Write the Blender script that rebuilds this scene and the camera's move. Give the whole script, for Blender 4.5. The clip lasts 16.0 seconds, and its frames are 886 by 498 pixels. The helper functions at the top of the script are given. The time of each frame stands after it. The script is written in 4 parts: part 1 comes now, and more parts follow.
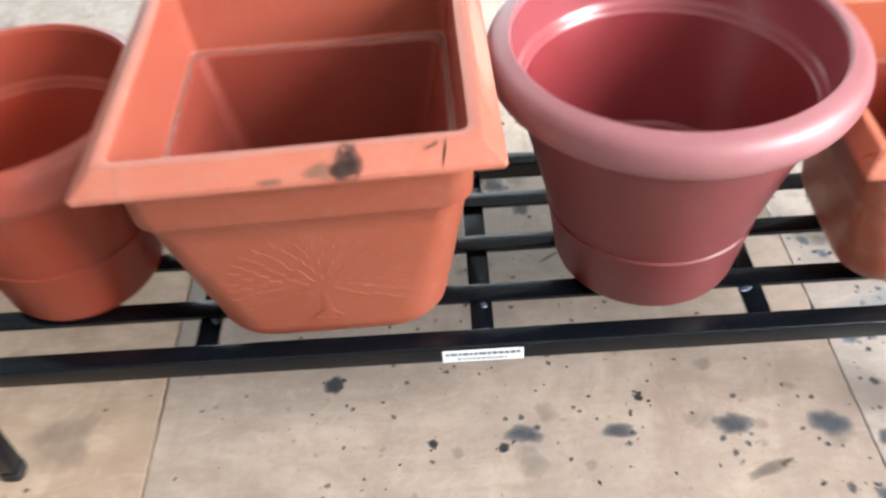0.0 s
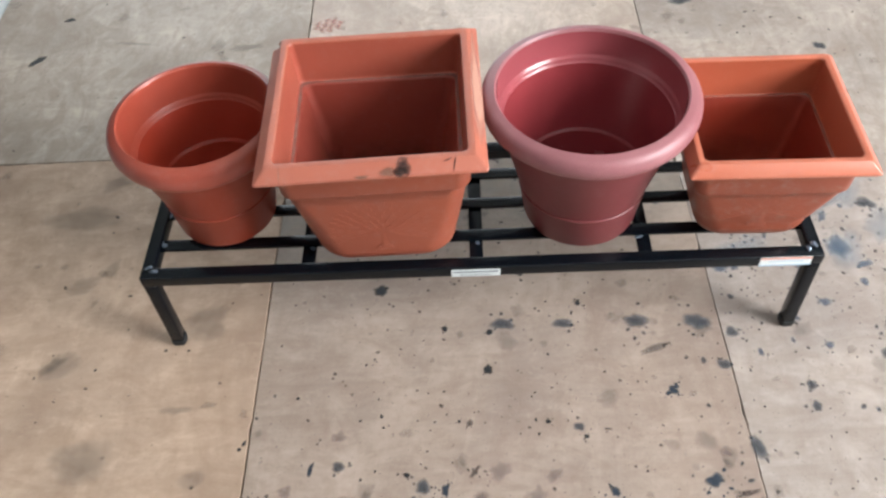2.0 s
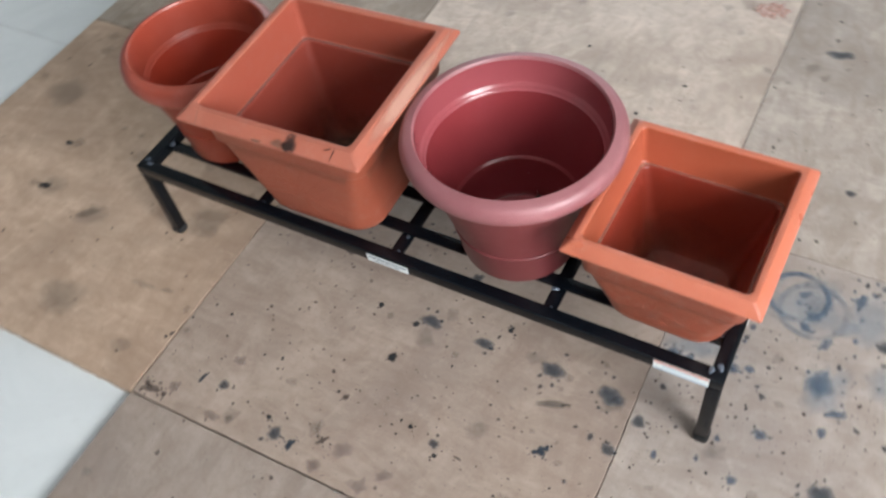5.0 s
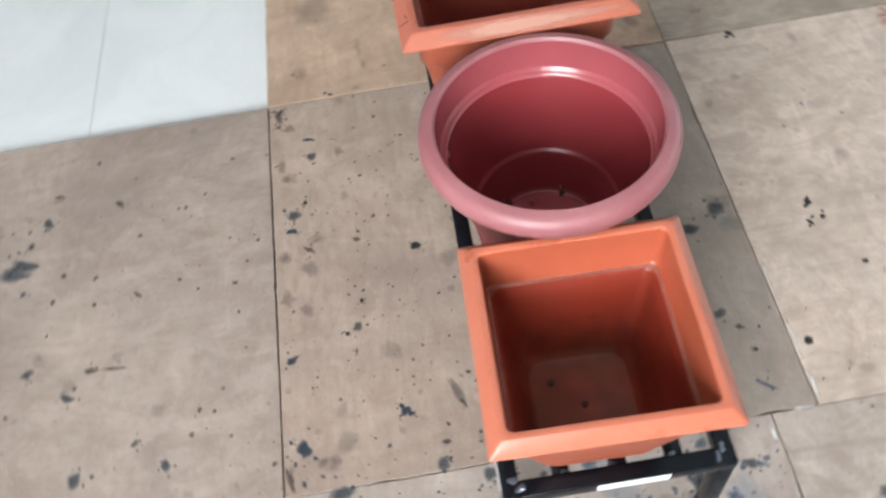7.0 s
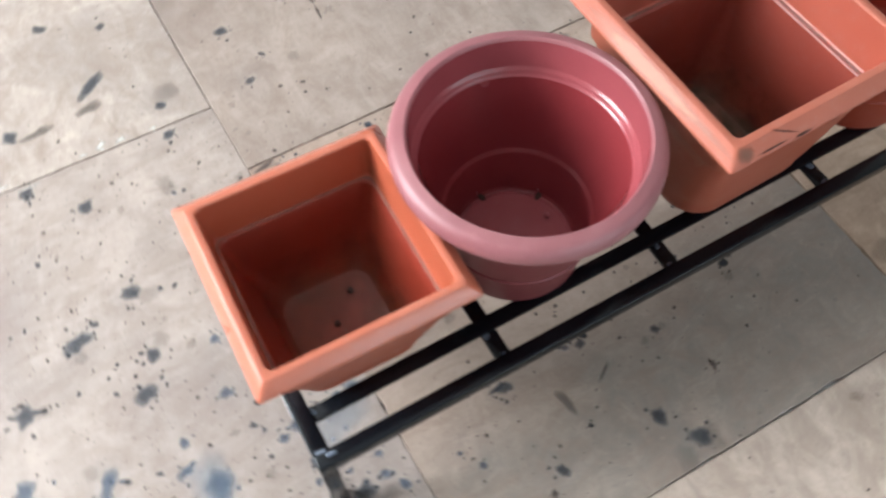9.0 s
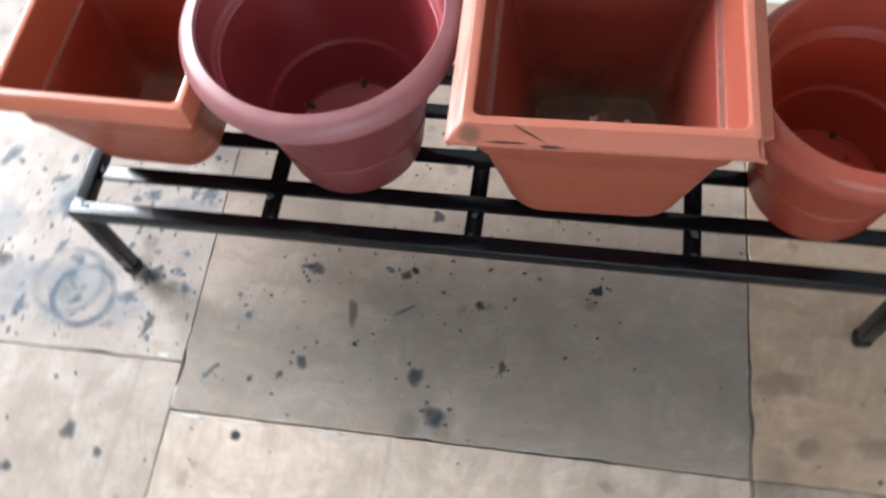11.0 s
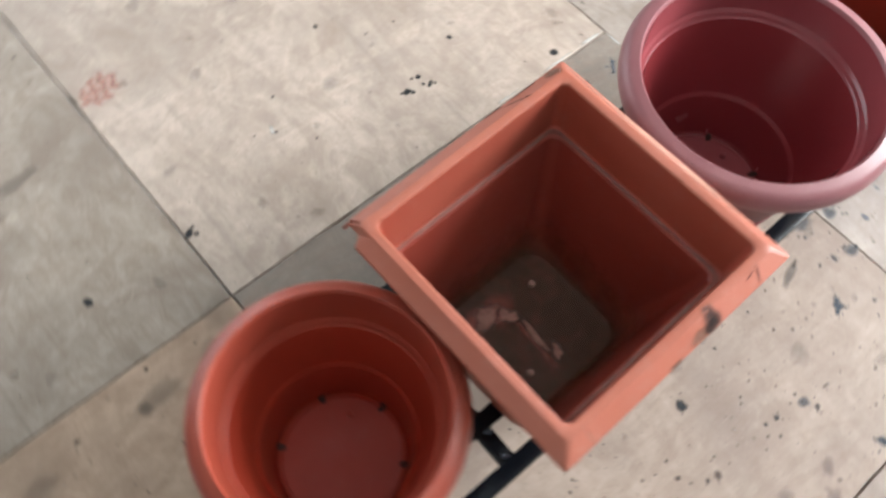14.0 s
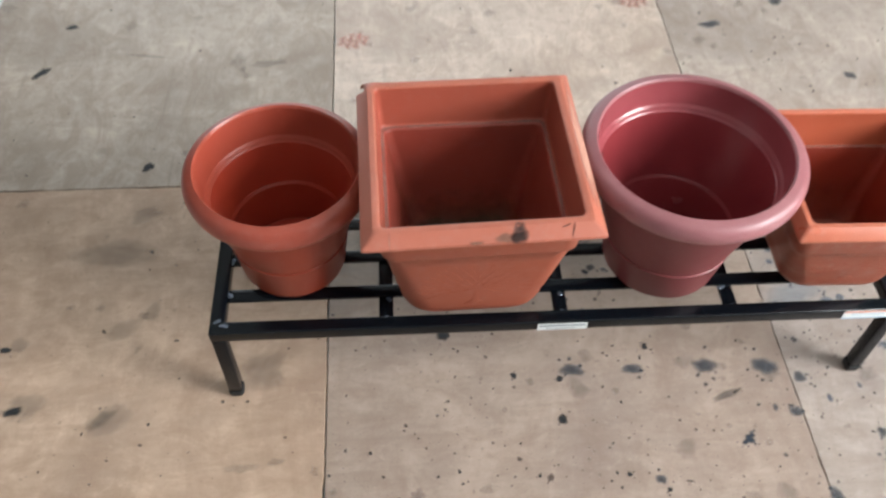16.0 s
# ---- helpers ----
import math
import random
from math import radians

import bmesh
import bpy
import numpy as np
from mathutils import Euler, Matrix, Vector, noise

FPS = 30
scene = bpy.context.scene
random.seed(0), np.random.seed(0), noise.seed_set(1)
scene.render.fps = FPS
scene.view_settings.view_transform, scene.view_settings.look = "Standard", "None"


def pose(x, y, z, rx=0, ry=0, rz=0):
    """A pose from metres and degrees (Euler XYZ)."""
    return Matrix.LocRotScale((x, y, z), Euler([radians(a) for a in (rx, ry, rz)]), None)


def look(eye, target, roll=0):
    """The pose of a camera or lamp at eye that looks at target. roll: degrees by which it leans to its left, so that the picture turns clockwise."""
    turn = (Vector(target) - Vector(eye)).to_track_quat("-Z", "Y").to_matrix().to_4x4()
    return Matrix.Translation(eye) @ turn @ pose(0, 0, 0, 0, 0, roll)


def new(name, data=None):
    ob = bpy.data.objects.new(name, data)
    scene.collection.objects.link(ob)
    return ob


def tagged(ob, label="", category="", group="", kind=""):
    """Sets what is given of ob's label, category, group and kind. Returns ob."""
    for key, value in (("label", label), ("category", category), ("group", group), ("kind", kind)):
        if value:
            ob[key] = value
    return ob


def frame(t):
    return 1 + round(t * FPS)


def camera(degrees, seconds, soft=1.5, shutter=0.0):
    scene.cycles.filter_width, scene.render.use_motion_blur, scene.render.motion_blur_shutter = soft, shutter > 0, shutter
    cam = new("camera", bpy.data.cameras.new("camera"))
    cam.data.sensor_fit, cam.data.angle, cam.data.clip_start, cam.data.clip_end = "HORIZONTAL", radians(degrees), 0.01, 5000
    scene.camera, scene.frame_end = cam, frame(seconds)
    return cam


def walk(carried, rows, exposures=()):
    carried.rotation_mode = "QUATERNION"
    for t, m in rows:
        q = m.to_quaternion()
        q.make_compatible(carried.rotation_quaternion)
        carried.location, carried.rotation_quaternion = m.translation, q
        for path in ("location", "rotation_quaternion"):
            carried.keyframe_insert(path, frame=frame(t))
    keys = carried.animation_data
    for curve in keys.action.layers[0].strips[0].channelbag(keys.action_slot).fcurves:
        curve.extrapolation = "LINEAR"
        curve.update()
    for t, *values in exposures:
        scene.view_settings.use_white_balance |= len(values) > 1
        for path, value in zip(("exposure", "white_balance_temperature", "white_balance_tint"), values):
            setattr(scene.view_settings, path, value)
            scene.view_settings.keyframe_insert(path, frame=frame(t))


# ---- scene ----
cam = camera(54.83, 16.0, 2.4, 0.6)
PATH = [
    (0, (-0.0214, -0.7221, 0.9324), (-0.0392, -0.0268, 0.2331), -4.56),
    (0.5, (-0.0183, -0.8565, 1.1394), (-0.0568, -0.0531, 0.2848), -5.80),
    (1, (0.0070, -0.9756, 1.2603), (-0.0405, -0.1385, 0.3151), -4.70),
    (1.5, (0.0186, -1.0324, 1.3333), (-0.0413, -0.2236, 0.3333), -4.59),
    (2, (-0.0026, -1.0997, 1.3997), (-0.0534, -0.2246, 0.3499), -4.59),
    (2.5, (-0.0524, -1.1600, 1.4425), (-0.0670, -0.2921, 0.3606), -4.10),
    (3, (-0.0319, -1.1856, 1.4652), (-0.0353, -0.3094, 0.3663), -3.93),
    (3.5, (0.1087, -1.1345, 1.4538), (-0.0159, -0.2884, 0.3634), -5.85),
    (4, (0.3339, -1.0793, 1.4349), (0.0822, -0.2689, 0.3587), -7.86),
    (4.2, (0.3889, -1.0400, 1.4329), (0.1068, -0.2478, 0.3582), -8.65),
    (6.5, (0.9915, -0.3918, 1.3739), (0.2385, -0.2382, 0.3435), -9.36),
    (7, (0.9788, -0.1871, 1.3496), (0.2696, -0.1848, 0.3374), -9.16),
    (7.5, (0.9792, 0.0103, 1.3853), (0.2874, -0.1751, 0.3463), -6.35),
    (8, (0.9676, 0.2389, 1.4019), (0.4131, -0.1182, 0.3505), -1.66),
    (8.5, (0.8278, 0.3768, 1.3725), (0.4167, -0.0667, 0.3431), 1.34),
    (9, (0.6151, 0.5063, 1.3531), (0.3294, 0.0022, 0.3383), 0.00),
    (9.5, (0.4059, 0.6151, 1.3427), (0.2499, 0.1062, 0.3357), -1.24),
    (10, (0.2004, 0.6780, 1.3330), (0.1340, 0.1729, 0.3333), -3.99),
    (10.2, (0.1582, 0.6839, 1.3243), (0.1137, 0.1878, 0.3311), -5.14),
    (12.3, (-0.6536, 0.4314, 1.2692), (-0.1961, 0.2450, 0.3173), -2.84),
    (12.5, (-0.6942, 0.3522, 1.2824), (-0.2174, 0.2252, 0.3206), 0.63),
    (13, (-0.7185, 0.1499, 1.3493), (-0.1418, 0.2526, 0.3373), 1.98),
    (13.5, (-0.7312, -0.0428, 1.3803), (-0.2076, 0.2164, 0.3451), 5.44),
    (14, (-0.5591, -0.2292, 1.3393), (-0.2153, 0.1099, 0.3348), 5.40),
    (14.5, (-0.3966, -0.4298, 1.3505), (-0.2243, 0.0566, 0.3376), 0.28),
    (15, (-0.2973, -0.6705, 1.3768), (-0.2416, -0.1523, 0.3442), 0.53),
    (15.5, (-0.2989, -0.8048, 1.4331), (-0.2361, -0.1439, 0.3583), 1.24),
    (16, (-0.2760, -0.9514, 1.4494), (-0.2090, -0.1055, 0.3623), 1.68),
]
EXPOSURES = [(0, 0.31, 6500, 10), (0.5, 0.02, 6600, 10), (1, -0.13, 6650, 10), (1.5, -0.2, 6600, 10), (2, -0.25, 6450, 10), (2.5, -0.34, 6380, 10),
             (3, -0.45, 6330, 10), (3.5, -0.6, 6360, 10), (4, -0.64, 6380, 10), (6.5, -0.5, 6450, 10), (7, -0.38, 6425, 10), (7.5, -0.2, 6400, 10),
             (8, -0.25, 6300, 10), (8.5, -0.17, 6300, 10), (9, -0.18, 6300, 10), (9.5, -0.04, 6300, 10), (10, 0, 6300, 10), (12.5, -0.03, 6180, 10),
             (13, -0.24, 6180, 10), (13.5, -0.77, 6180, 10), (14, -0.09, 6460, 10), (14.5, 0.23, 6540, 10), (15, 0.29, 6520, 10), (15.5, 0.17, 6500, 10),
             (16, -0.3, 6560, 10)]
walk(cam, [(t, look(eye, target, roll)) for t, eye, target, roll in PATH], exposures=EXPOSURES)

# ---- world, window light, exposure ----
world = bpy.data.worlds.new("daylight")
scene.world = world
world.use_nodes = True
wn = world.node_tree.nodes
sky = wn.new("ShaderNodeTexSky")
sky.sky_type, sky.sun_disc = "NISHITA", False
sky.sun_elevation, sky.sun_rotation = radians(40), radians(120)
world.node_tree.links.new(sky.outputs["Color"], wn["Background"].inputs["Color"])
wn["Background"].inputs["Strength"].default_value = 0.12

# the room: inner faces of its walls, floor and ceiling, and the two glazed openings
WEST, EAST, SOUTH, NORTH, TILE_TOP, CEILING = -6.2, 3.6, -4.7, 3.6, -0.016, 3.4
WINDOW_E = (-2.5, -0.7, 1.3, 3.2)
WINDOW_N = (-2.6, 0.6, 0.5, 2.3)


def area_lamp(name, m, width, height, watts, colour):
    data = bpy.data.lights.new(name, "AREA")
    data.shape, data.size, data.size_y, data.energy, data.color = "RECTANGLE", width, height, watts, colour
    ob = new(name, data)
    ob.matrix_world = m
    return ob


area_lamp("window_daylight", look((EAST - 0.02, sum(WINDOW_E[:2]) / 2, sum(WINDOW_E[2:]) / 2), (0, -0.2, 0.3)),
          WINDOW_E[1] - WINDOW_E[0], WINDOW_E[3] - WINDOW_E[2], 450, (0.95, 0.98, 1.0))
area_lamp("north_window_daylight", look((sum(WINDOW_N[:2]) / 2, NORTH - 0.02, sum(WINDOW_N[2:]) / 2), (-0.6, 0.4, 0.2)),
          WINDOW_N[1] - WINDOW_N[0], WINDOW_N[3] - WINDOW_N[2], 70, (0.88, 0.95, 1.0))
down = bpy.data.lights.new("ceiling_lamp_light", "POINT")
down.energy, down.shadow_soft_size, down.color = 18, 0.06, (1.0, 0.96, 0.9)
new("ceiling_lamp_light", down).location = (-5.9, -1.33, 2.98)


# ---- materials ----
class Mat:
    """A node material with short ways to wire it."""

    def __init__(self, name, rough=0.5, metal=0.0, spec=0.5):
        self.m = bpy.data.materials.new(name)
        self.m.use_nodes = True
        self.t = self.m.node_tree
        self.b = self.t.nodes["Principled BSDF"]
        self.b.inputs["Roughness"].default_value = rough
        self.b.inputs["Metallic"].default_value = metal
        self.b.inputs["Specular IOR Level"].default_value = spec
        self.co = self.t.nodes.new("ShaderNodeTexCoord").outputs["Object"]

    def link(self, a, b):
        self.t.links.new(a, b)

    def space(self, scale):
        n = self.t.nodes.new("ShaderNodeMapping")
        n.inputs["Scale"].default_value = scale
        self.link(self.co, n.inputs["Vector"])
        return n.outputs["Vector"]

    def noise(self, scale, detail=4, rough=0.55, stretch=(1, 1, 1), warp=0.0):
        n = self.t.nodes.new("ShaderNodeTexNoise")
        n.inputs["Scale"].default_value, n.inputs["Detail"].default_value = scale, detail
        n.inputs["Roughness"].default_value, n.inputs["Distortion"].default_value = rough, warp
        self.link(self.space(stretch), n.inputs["Vector"])
        return n.outputs["Fac"]

    def ramp(self, fac, *stops):
        n = self.t.nodes.new("ShaderNodeValToRGB")
        while len(n.color_ramp.elements) < len(stops):
            n.color_ramp.elements.new(0.5)
        for e, (at, c) in zip(n.color_ramp.elements, stops):
            e.position = at
            e.color = (c, c, c, 1) if isinstance(c, (int, float)) else (*c, 1)
        self.link(fac, n.inputs["Fac"])
        return n.outputs["Color"]

    def mix(self, fac, a, b, how="MIX"):
        n = self.t.nodes.new("ShaderNodeMix")
        n.data_type, n.blend_type = "RGBA", how
        for socket, v in ((n.inputs[0], fac), (n.inputs[6], a), (n.inputs[7], b)):
            if isinstance(v, (int, float)):
                socket.default_value = v
            elif isinstance(v, tuple):
                socket.default_value = (*v, 1)
            else:
                self.link(v, socket)
        return n.outputs[2]

    def maths(self, how, a, b):
        n = self.t.nodes.new("ShaderNodeMath")
        n.operation = how
        for socket, v in zip(n.inputs, (a, b)):
            if isinstance(v, (int, float)):
                socket.default_value = v
            else:
                self.link(v, socket)
        return n.outputs[0]

    def colour(self, c):
        if isinstance(c, tuple):
            self.b.inputs["Base Color"].default_value = (*c, 1)
        else:
            self.link(c, self.b.inputs["Base Color"])

    def bump(self, fac, strength, distance):
        n = self.t.nodes.new("ShaderNodeBump")
        n.inputs["Strength"].default_value, n.inputs["Distance"].default_value = strength, distance
        self.link(fac, n.inputs["Height"])
        self.link(n.outputs["Normal"], self.b.inputs["Normal"])

    def roughness(self, fac, low, high):
        self.link(self.ramp(fac, (0.3, low), (0.7, high)), self.b.inputs["Roughness"])


def plywood(name, pale, dark, along, worn=0.35, washed=None, spec=0.3):
    """Weathered shuttering ply: long soft grain, blotches of grime, faint scuffs."""
    s = Mat(name, 0.6, spec=spec)
    stretch = (0.16, 1, 1) if along == "x" else (1, 0.16, 1)
    grain = s.noise(95, 5, 0.65, stretch)
    figure = s.noise(11, 4, 0.6, (0.4, 1, 1) if along == "x" else (1, 0.4, 1), 1.2)
    blotch = s.noise(3.2, 5, 0.62, (1, 1, 1), 0.5)
    c = s.mix(s.ramp(figure, (0.3, 0.0), (0.72, 1.0)), pale, dark)
    c = s.mix(s.ramp(grain, (0.35, 0.0), (0.75, 0.3)), c, tuple(v * 0.72 for v in dark))
    grime = tuple(v * k for v, k in zip(dark, (0.62, 0.62, 0.65)))
    c = s.mix(s.ramp(blotch, (0.46, 0.0), (0.74, 0.6)), c, grime)
    cloud = s.noise(14, 6, 0.7, (1, 1, 1), 1.0)
    c = s.mix(s.ramp(cloud, (0.5, 0.0), (0.72, 0.45)), c, tuple(v * k for v, k in zip(dark, (0.80, 0.76, 0.76))))
    c = s.mix(s.ramp(cloud, (0.30, 0.35), (0.46, 0.0)), c, tuple(min(0.8, v * 1.18) for v in pale))
    smear = s.noise(7, 7, 0.72, (1.0, 0.35, 1) if along == "x" else (0.6, 1, 1), 0.7)
    c = s.mix(s.ramp(smear, (0.52, 0.0), (0.66, worn)), c, tuple(v * k for v, k in zip(dark, (0.66, 0.60, 0.58))))
    c = s.mix(s.ramp(smear, (0.36, worn), (0.47, 0.0)), c, tuple(min(0.8, v * 1.2) for v in pale))
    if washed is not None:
        # the sheet's greyer tone beyond y = washed, with the pots' soft shade painted in
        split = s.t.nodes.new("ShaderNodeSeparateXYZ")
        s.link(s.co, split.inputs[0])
        greyed = s.maths("ADD", split.outputs["Y"], s.maths("MULTIPLY", s.maths("SUBTRACT", s.noise(5, 5, 0.6), 0.5), 0.25))
        greyed = s.maths("SUBTRACT", greyed, s.maths("MULTIPLY", split.outputs["X"], 0.14))
        c = s.mix(s.mix(1.0, s.ramp(s.maths("ADD", greyed, 0.5 - washed), (0.44, 0.0), (0.56, 0.8)), s.ramp(cloud, (0.35, 0.45), (0.65, 1.0)), "MULTIPLY"), c, (0.205, 0.188, 0.164))
    scuff = s.noise(26, 3, 0.7, (1, 1, 1), 2.0)
    c = s.mix(s.ramp(scuff, (0.62, 0.0), (0.78, 0.35)), c, tuple(min(0.8, v * 1.25) for v in pale))
    mottle = s.noise(21, 7, 0.75, (1, 1, 1), 0.6)
    c = s.mix(s.ramp(mottle, (0.50, 0.0), (0.64, 0.75 * worn)), c, tuple(v * k for v, k in zip(dark, (0.74, 0.70, 0.69))))
    line = s.noise(30, 2, 0.5, (1.0, 0.05, 1) if along == "y" else (0.05, 1.0, 1), 0.1)
    c = s.mix(s.ramp(line, (0.66, 0.0), (0.74, worn)), c, tuple(v * 0.7 for v in dark))
    whorl = s.noise(15, 8, 0.72, (0.5, 1, 1) if along == "x" else (1, 0.5, 1), 1.4)
    c = s.mix(s.ramp(whorl, (0.47, 0.0), (0.60, 0.9 * worn)), c, tuple(v * k for v, k in zip(dark, (0.70, 0.64, 0.60))))
    c = s.mix(s.ramp(whorl, (0.36, 0.6 * worn), (0.43, 0.0)), c, tuple(min(0.8, v * 1.15) for v in pale))
    fleck = s.noise(210, 3, 0.6)
    c = s.mix(s.ramp(fleck, (0.62, 0.0), (0.73, 0.55)), c, tuple(v * 0.48 for v in dark))
    s.colour(c)
    s.bump(s.mix(0.5, grain, scuff), 0.2, 0.001)
    s.roughness(blotch, 0.40, 0.62)
    return s.m


PLY = {
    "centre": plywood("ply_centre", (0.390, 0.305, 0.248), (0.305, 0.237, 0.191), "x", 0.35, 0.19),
    "right": plywood("ply_right", (0.391, 0.330, 0.286), (0.309, 0.258, 0.225), "x"),
    "warm": plywood("ply_warm", (0.515, 0.378, 0.278), (0.395, 0.283, 0.203), "x"),
    "grey": plywood("ply_grey", (0.396, 0.330, 0.268), (0.318, 0.263, 0.211), "y", 0.6, spec=0.5),
    "pale": plywood("ply_pale", (0.551, 0.455, 0.378), (0.444, 0.365, 0.300), "y", 0.5, spec=0.5),
    "dull": plywood("ply_dull", (0.428, 0.365, 0.314), (0.344, 0.290, 0.249), "y", 0.5),
    "front": plywood("ply_front", (0.365, 0.296, 0.251), (0.282, 0.228, 0.191), "y"),
}


def plastic(name, base, worn, rough, dusty=0.2, relief=0.06, spec=0.42, vary=0.05):
    """Moulded pot plastic: slightly faded, dusty, fine scratches."""
    s = Mat(name, rough, spec=spec)
    cloud = s.noise(9, 4, 0.6)
    dust = s.noise(60, 5, 0.7)
    scratch = s.noise(160, 2, 0.6, (1, 1, 0.08))
    c = s.mix(s.ramp(cloud, (0.35, 0.0), (0.75, 0.55)), base, worn)
    c = s.mix(s.ramp(dust, (0.52, 0.0), (0.8, dusty)), c, tuple(0.5 * v + 0.18 for v in worn))
    s.colour(c)
    s.roughness(cloud, rough - vary, rough + vary)
    s.bump(s.mix(0.5, scratch, cloud), relief, 0.001)
    return s.m


# each pot: weathered outside, paler rim, half-lit band above the ledge, and an inside with shade in its colour
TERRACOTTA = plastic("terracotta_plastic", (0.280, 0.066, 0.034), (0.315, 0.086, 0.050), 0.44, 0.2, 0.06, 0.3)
# rims: faded, and lightened in colour for the light they catch
TERRACOTTA_RIM = plastic("lit_faded_terracotta_plastic", (0.385, 0.112, 0.068), (0.435, 0.150, 0.101), 0.46, 0.2, 0.05, 0.45)
TERRACOTTA_BAND = plastic("half_lit_terracotta_plastic", (0.330, 0.074, 0.045), (0.350, 0.090, 0.056), 0.42, 0.12)
TERRACOTTA_IN = plastic("shaded_terracotta_plastic", (0.245, 0.044, 0.028), (0.215, 0.042, 0.028), 0.42, 0.10)
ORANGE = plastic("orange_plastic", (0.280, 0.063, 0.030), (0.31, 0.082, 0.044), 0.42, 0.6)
ORANGE_RIM = plastic("lit_faded_orange_plastic", (0.45, 0.122, 0.066), (0.50, 0.165, 0.10), 0.30, 0.2, 0.06, 0.65)
ORANGE_BAND = plastic("half_lit_orange_plastic", (0.350, 0.078, 0.038), (0.385, 0.098, 0.050), 0.36, 0.06)
ORANGE_IN = plastic("shaded_orange_plastic", (0.215, 0.028, 0.014), (0.195, 0.030, 0.017), 0.38, 0.05)
BRICK_RED = plastic("brick_red_plastic", (0.255, 0.040, 0.020), (0.285, 0.050, 0.027), 0.36, 0.12, 0.06, 0.28)
BRICK_RED_RIM = plastic("lit_faded_brick_red_plastic", (0.305, 0.055, 0.032), (0.345, 0.078, 0.050), 0.33, 0.15, 0.06, 0.42)
BRICK_RED_BAND = plastic("half_lit_brick_red_plastic", (0.290, 0.048, 0.027), (0.320, 0.060, 0.036), 0.42, 0.05, 0.06, 0.3)
BRICK_RED_IN = plastic("shaded_brick_red_plastic", (0.295, 0.033, 0.016), (0.31, 0.039, 0.020), 0.34, 0.03, 0.02)
MAROON = plastic("maroon_plastic", (0.155, 0.029, 0.031), (0.18, 0.040, 0.042), 0.45, 0.08, 0.02, 0.36)
MAROON_IN = plastic("shaded_maroon_plastic", (0.195, 0.027, 0.031), (0.210, 0.031, 0.035), 0.27, 0.0, 0.0, 0.42, 0.004)
MAROON_BAND = plastic("half_lit_maroon_plastic", (0.265, 0.058, 0.066), (0.290, 0.069, 0.077), 0.23, 0.0, 0.0, 0.5, 0.004)
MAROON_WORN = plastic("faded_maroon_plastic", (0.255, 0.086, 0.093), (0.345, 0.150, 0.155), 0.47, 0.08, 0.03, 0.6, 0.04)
# floor discs: dusty, with the light from above put into a brighter colour
MAROON_FLOOR = plastic("dusty_lit_maroon_floor", (0.30, 0.055, 0.062), (0.33, 0.075, 0.082), 0.42, 0.10)
BRICK_RED_FLOOR = plastic("dusty_lit_brick_red_floor", (0.36, 0.036, 0.018), (0.38, 0.050, 0.030), 0.40, 0.06, 0.04, 0.28)


def dust_film(name, pale, dark):
    """A thin broken line of dust and lime."""
    k = Mat(name, 0.65, spec=0.3)
    k.colour(k.mix(k.noise(90, 4), dark, pale))
    k.link(k.ramp(k.noise(34, 5, 0.7), (0.34, 0.25), (0.64, 0.6)), k.b.inputs["Alpha"])
    return k.m


DUST = dust_film("dusty_ledge", (0.37, 0.225, 0.185), (0.30, 0.15, 0.12))
DUST_ORANGE = dust_film("dusty_orange_ledge", (0.44, 0.24, 0.18), (0.38, 0.13, 0.08))
PEG = plastic("dusty_peg", (0.36, 0.20, 0.165), (0.42, 0.28, 0.24), 0.6)


s = Mat("black_enamel", 0.26, spec=0.28)
flow = s.noise(70, 3, 0.6)
# the blue tint in the black imitates the sky's sheen on the slats
s.colour(s.mix(s.ramp(s.noise(30, 4, 0.7), (0.6, 0.0), (0.8, 1.0)), (0.0026, 0.0042, 0.0064), (0.006, 0.0085, 0.012)))
s.bump(flow, 0.10, 0.0006)
s.roughness(flow, 0.14, 0.26)
ENAMEL = s.m

s = Mat("weld_bead", 0.28, 0.6, spec=0.5)
s.colour(s.mix(s.noise(500, 3), (0.05, 0.062, 0.08), (0.19, 0.225, 0.28)))
s.bump(s.noise(300, 3), 0.6, 0.001)
WELD = s.m

s = Mat("black_rubber", 0.7)
s.colour(s.mix(s.noise(120, 3), (0.005, 0.005, 0.005), (0.013, 0.013, 0.012)))
RUBBER = s.m

s = Mat("white_marble_tile", 0.12, spec=0.5)
vein = s.noise(2.6, 7, 0.62, (1, 1, 1), 1.6)
c = s.mix(s.ramp(vein, (0.42, 0.0), (0.62, 0.6)), (0.64, 0.665, 0.66), (0.55, 0.58, 0.58))
s.colour(s.mix(s.ramp(s.noise(40, 4), (0.55, 0.0), (0.8, 0.25)), c, (0.55, 0.56, 0.55)))
s.roughness(s.noise(8, 4), 0.03, 0.09)
TILE = s.m

s = Mat("grout", 0.8)
s.colour(s.mix(s.noise(60, 3), (0.42, 0.43, 0.42), (0.52, 0.53, 0.52)))
GROUT = s.m

s = Mat("wall_paint", 0.75, spec=0.3)
s.colour(s.mix(s.ramp(s.noise(1.5, 5), (0.35, 0.0), (0.7, 1.0)), (0.31, 0.32, 0.325), (0.36, 0.37, 0.375)))
s.bump(s.noise(140, 3), 0.1, 0.001)
PAINT = s.m

s = Mat("ceiling_plaster", 0.8, spec=0.3)
s.colour(s.mix(s.ramp(s.noise(2.5, 6), (0.35, 0.0), (0.7, 1.0)), (0.66, 0.655, 0.645), (0.71, 0.705, 0.695)))
s.bump(s.noise(60, 4), 0.3, 0.003)
SOFFIT = s.m

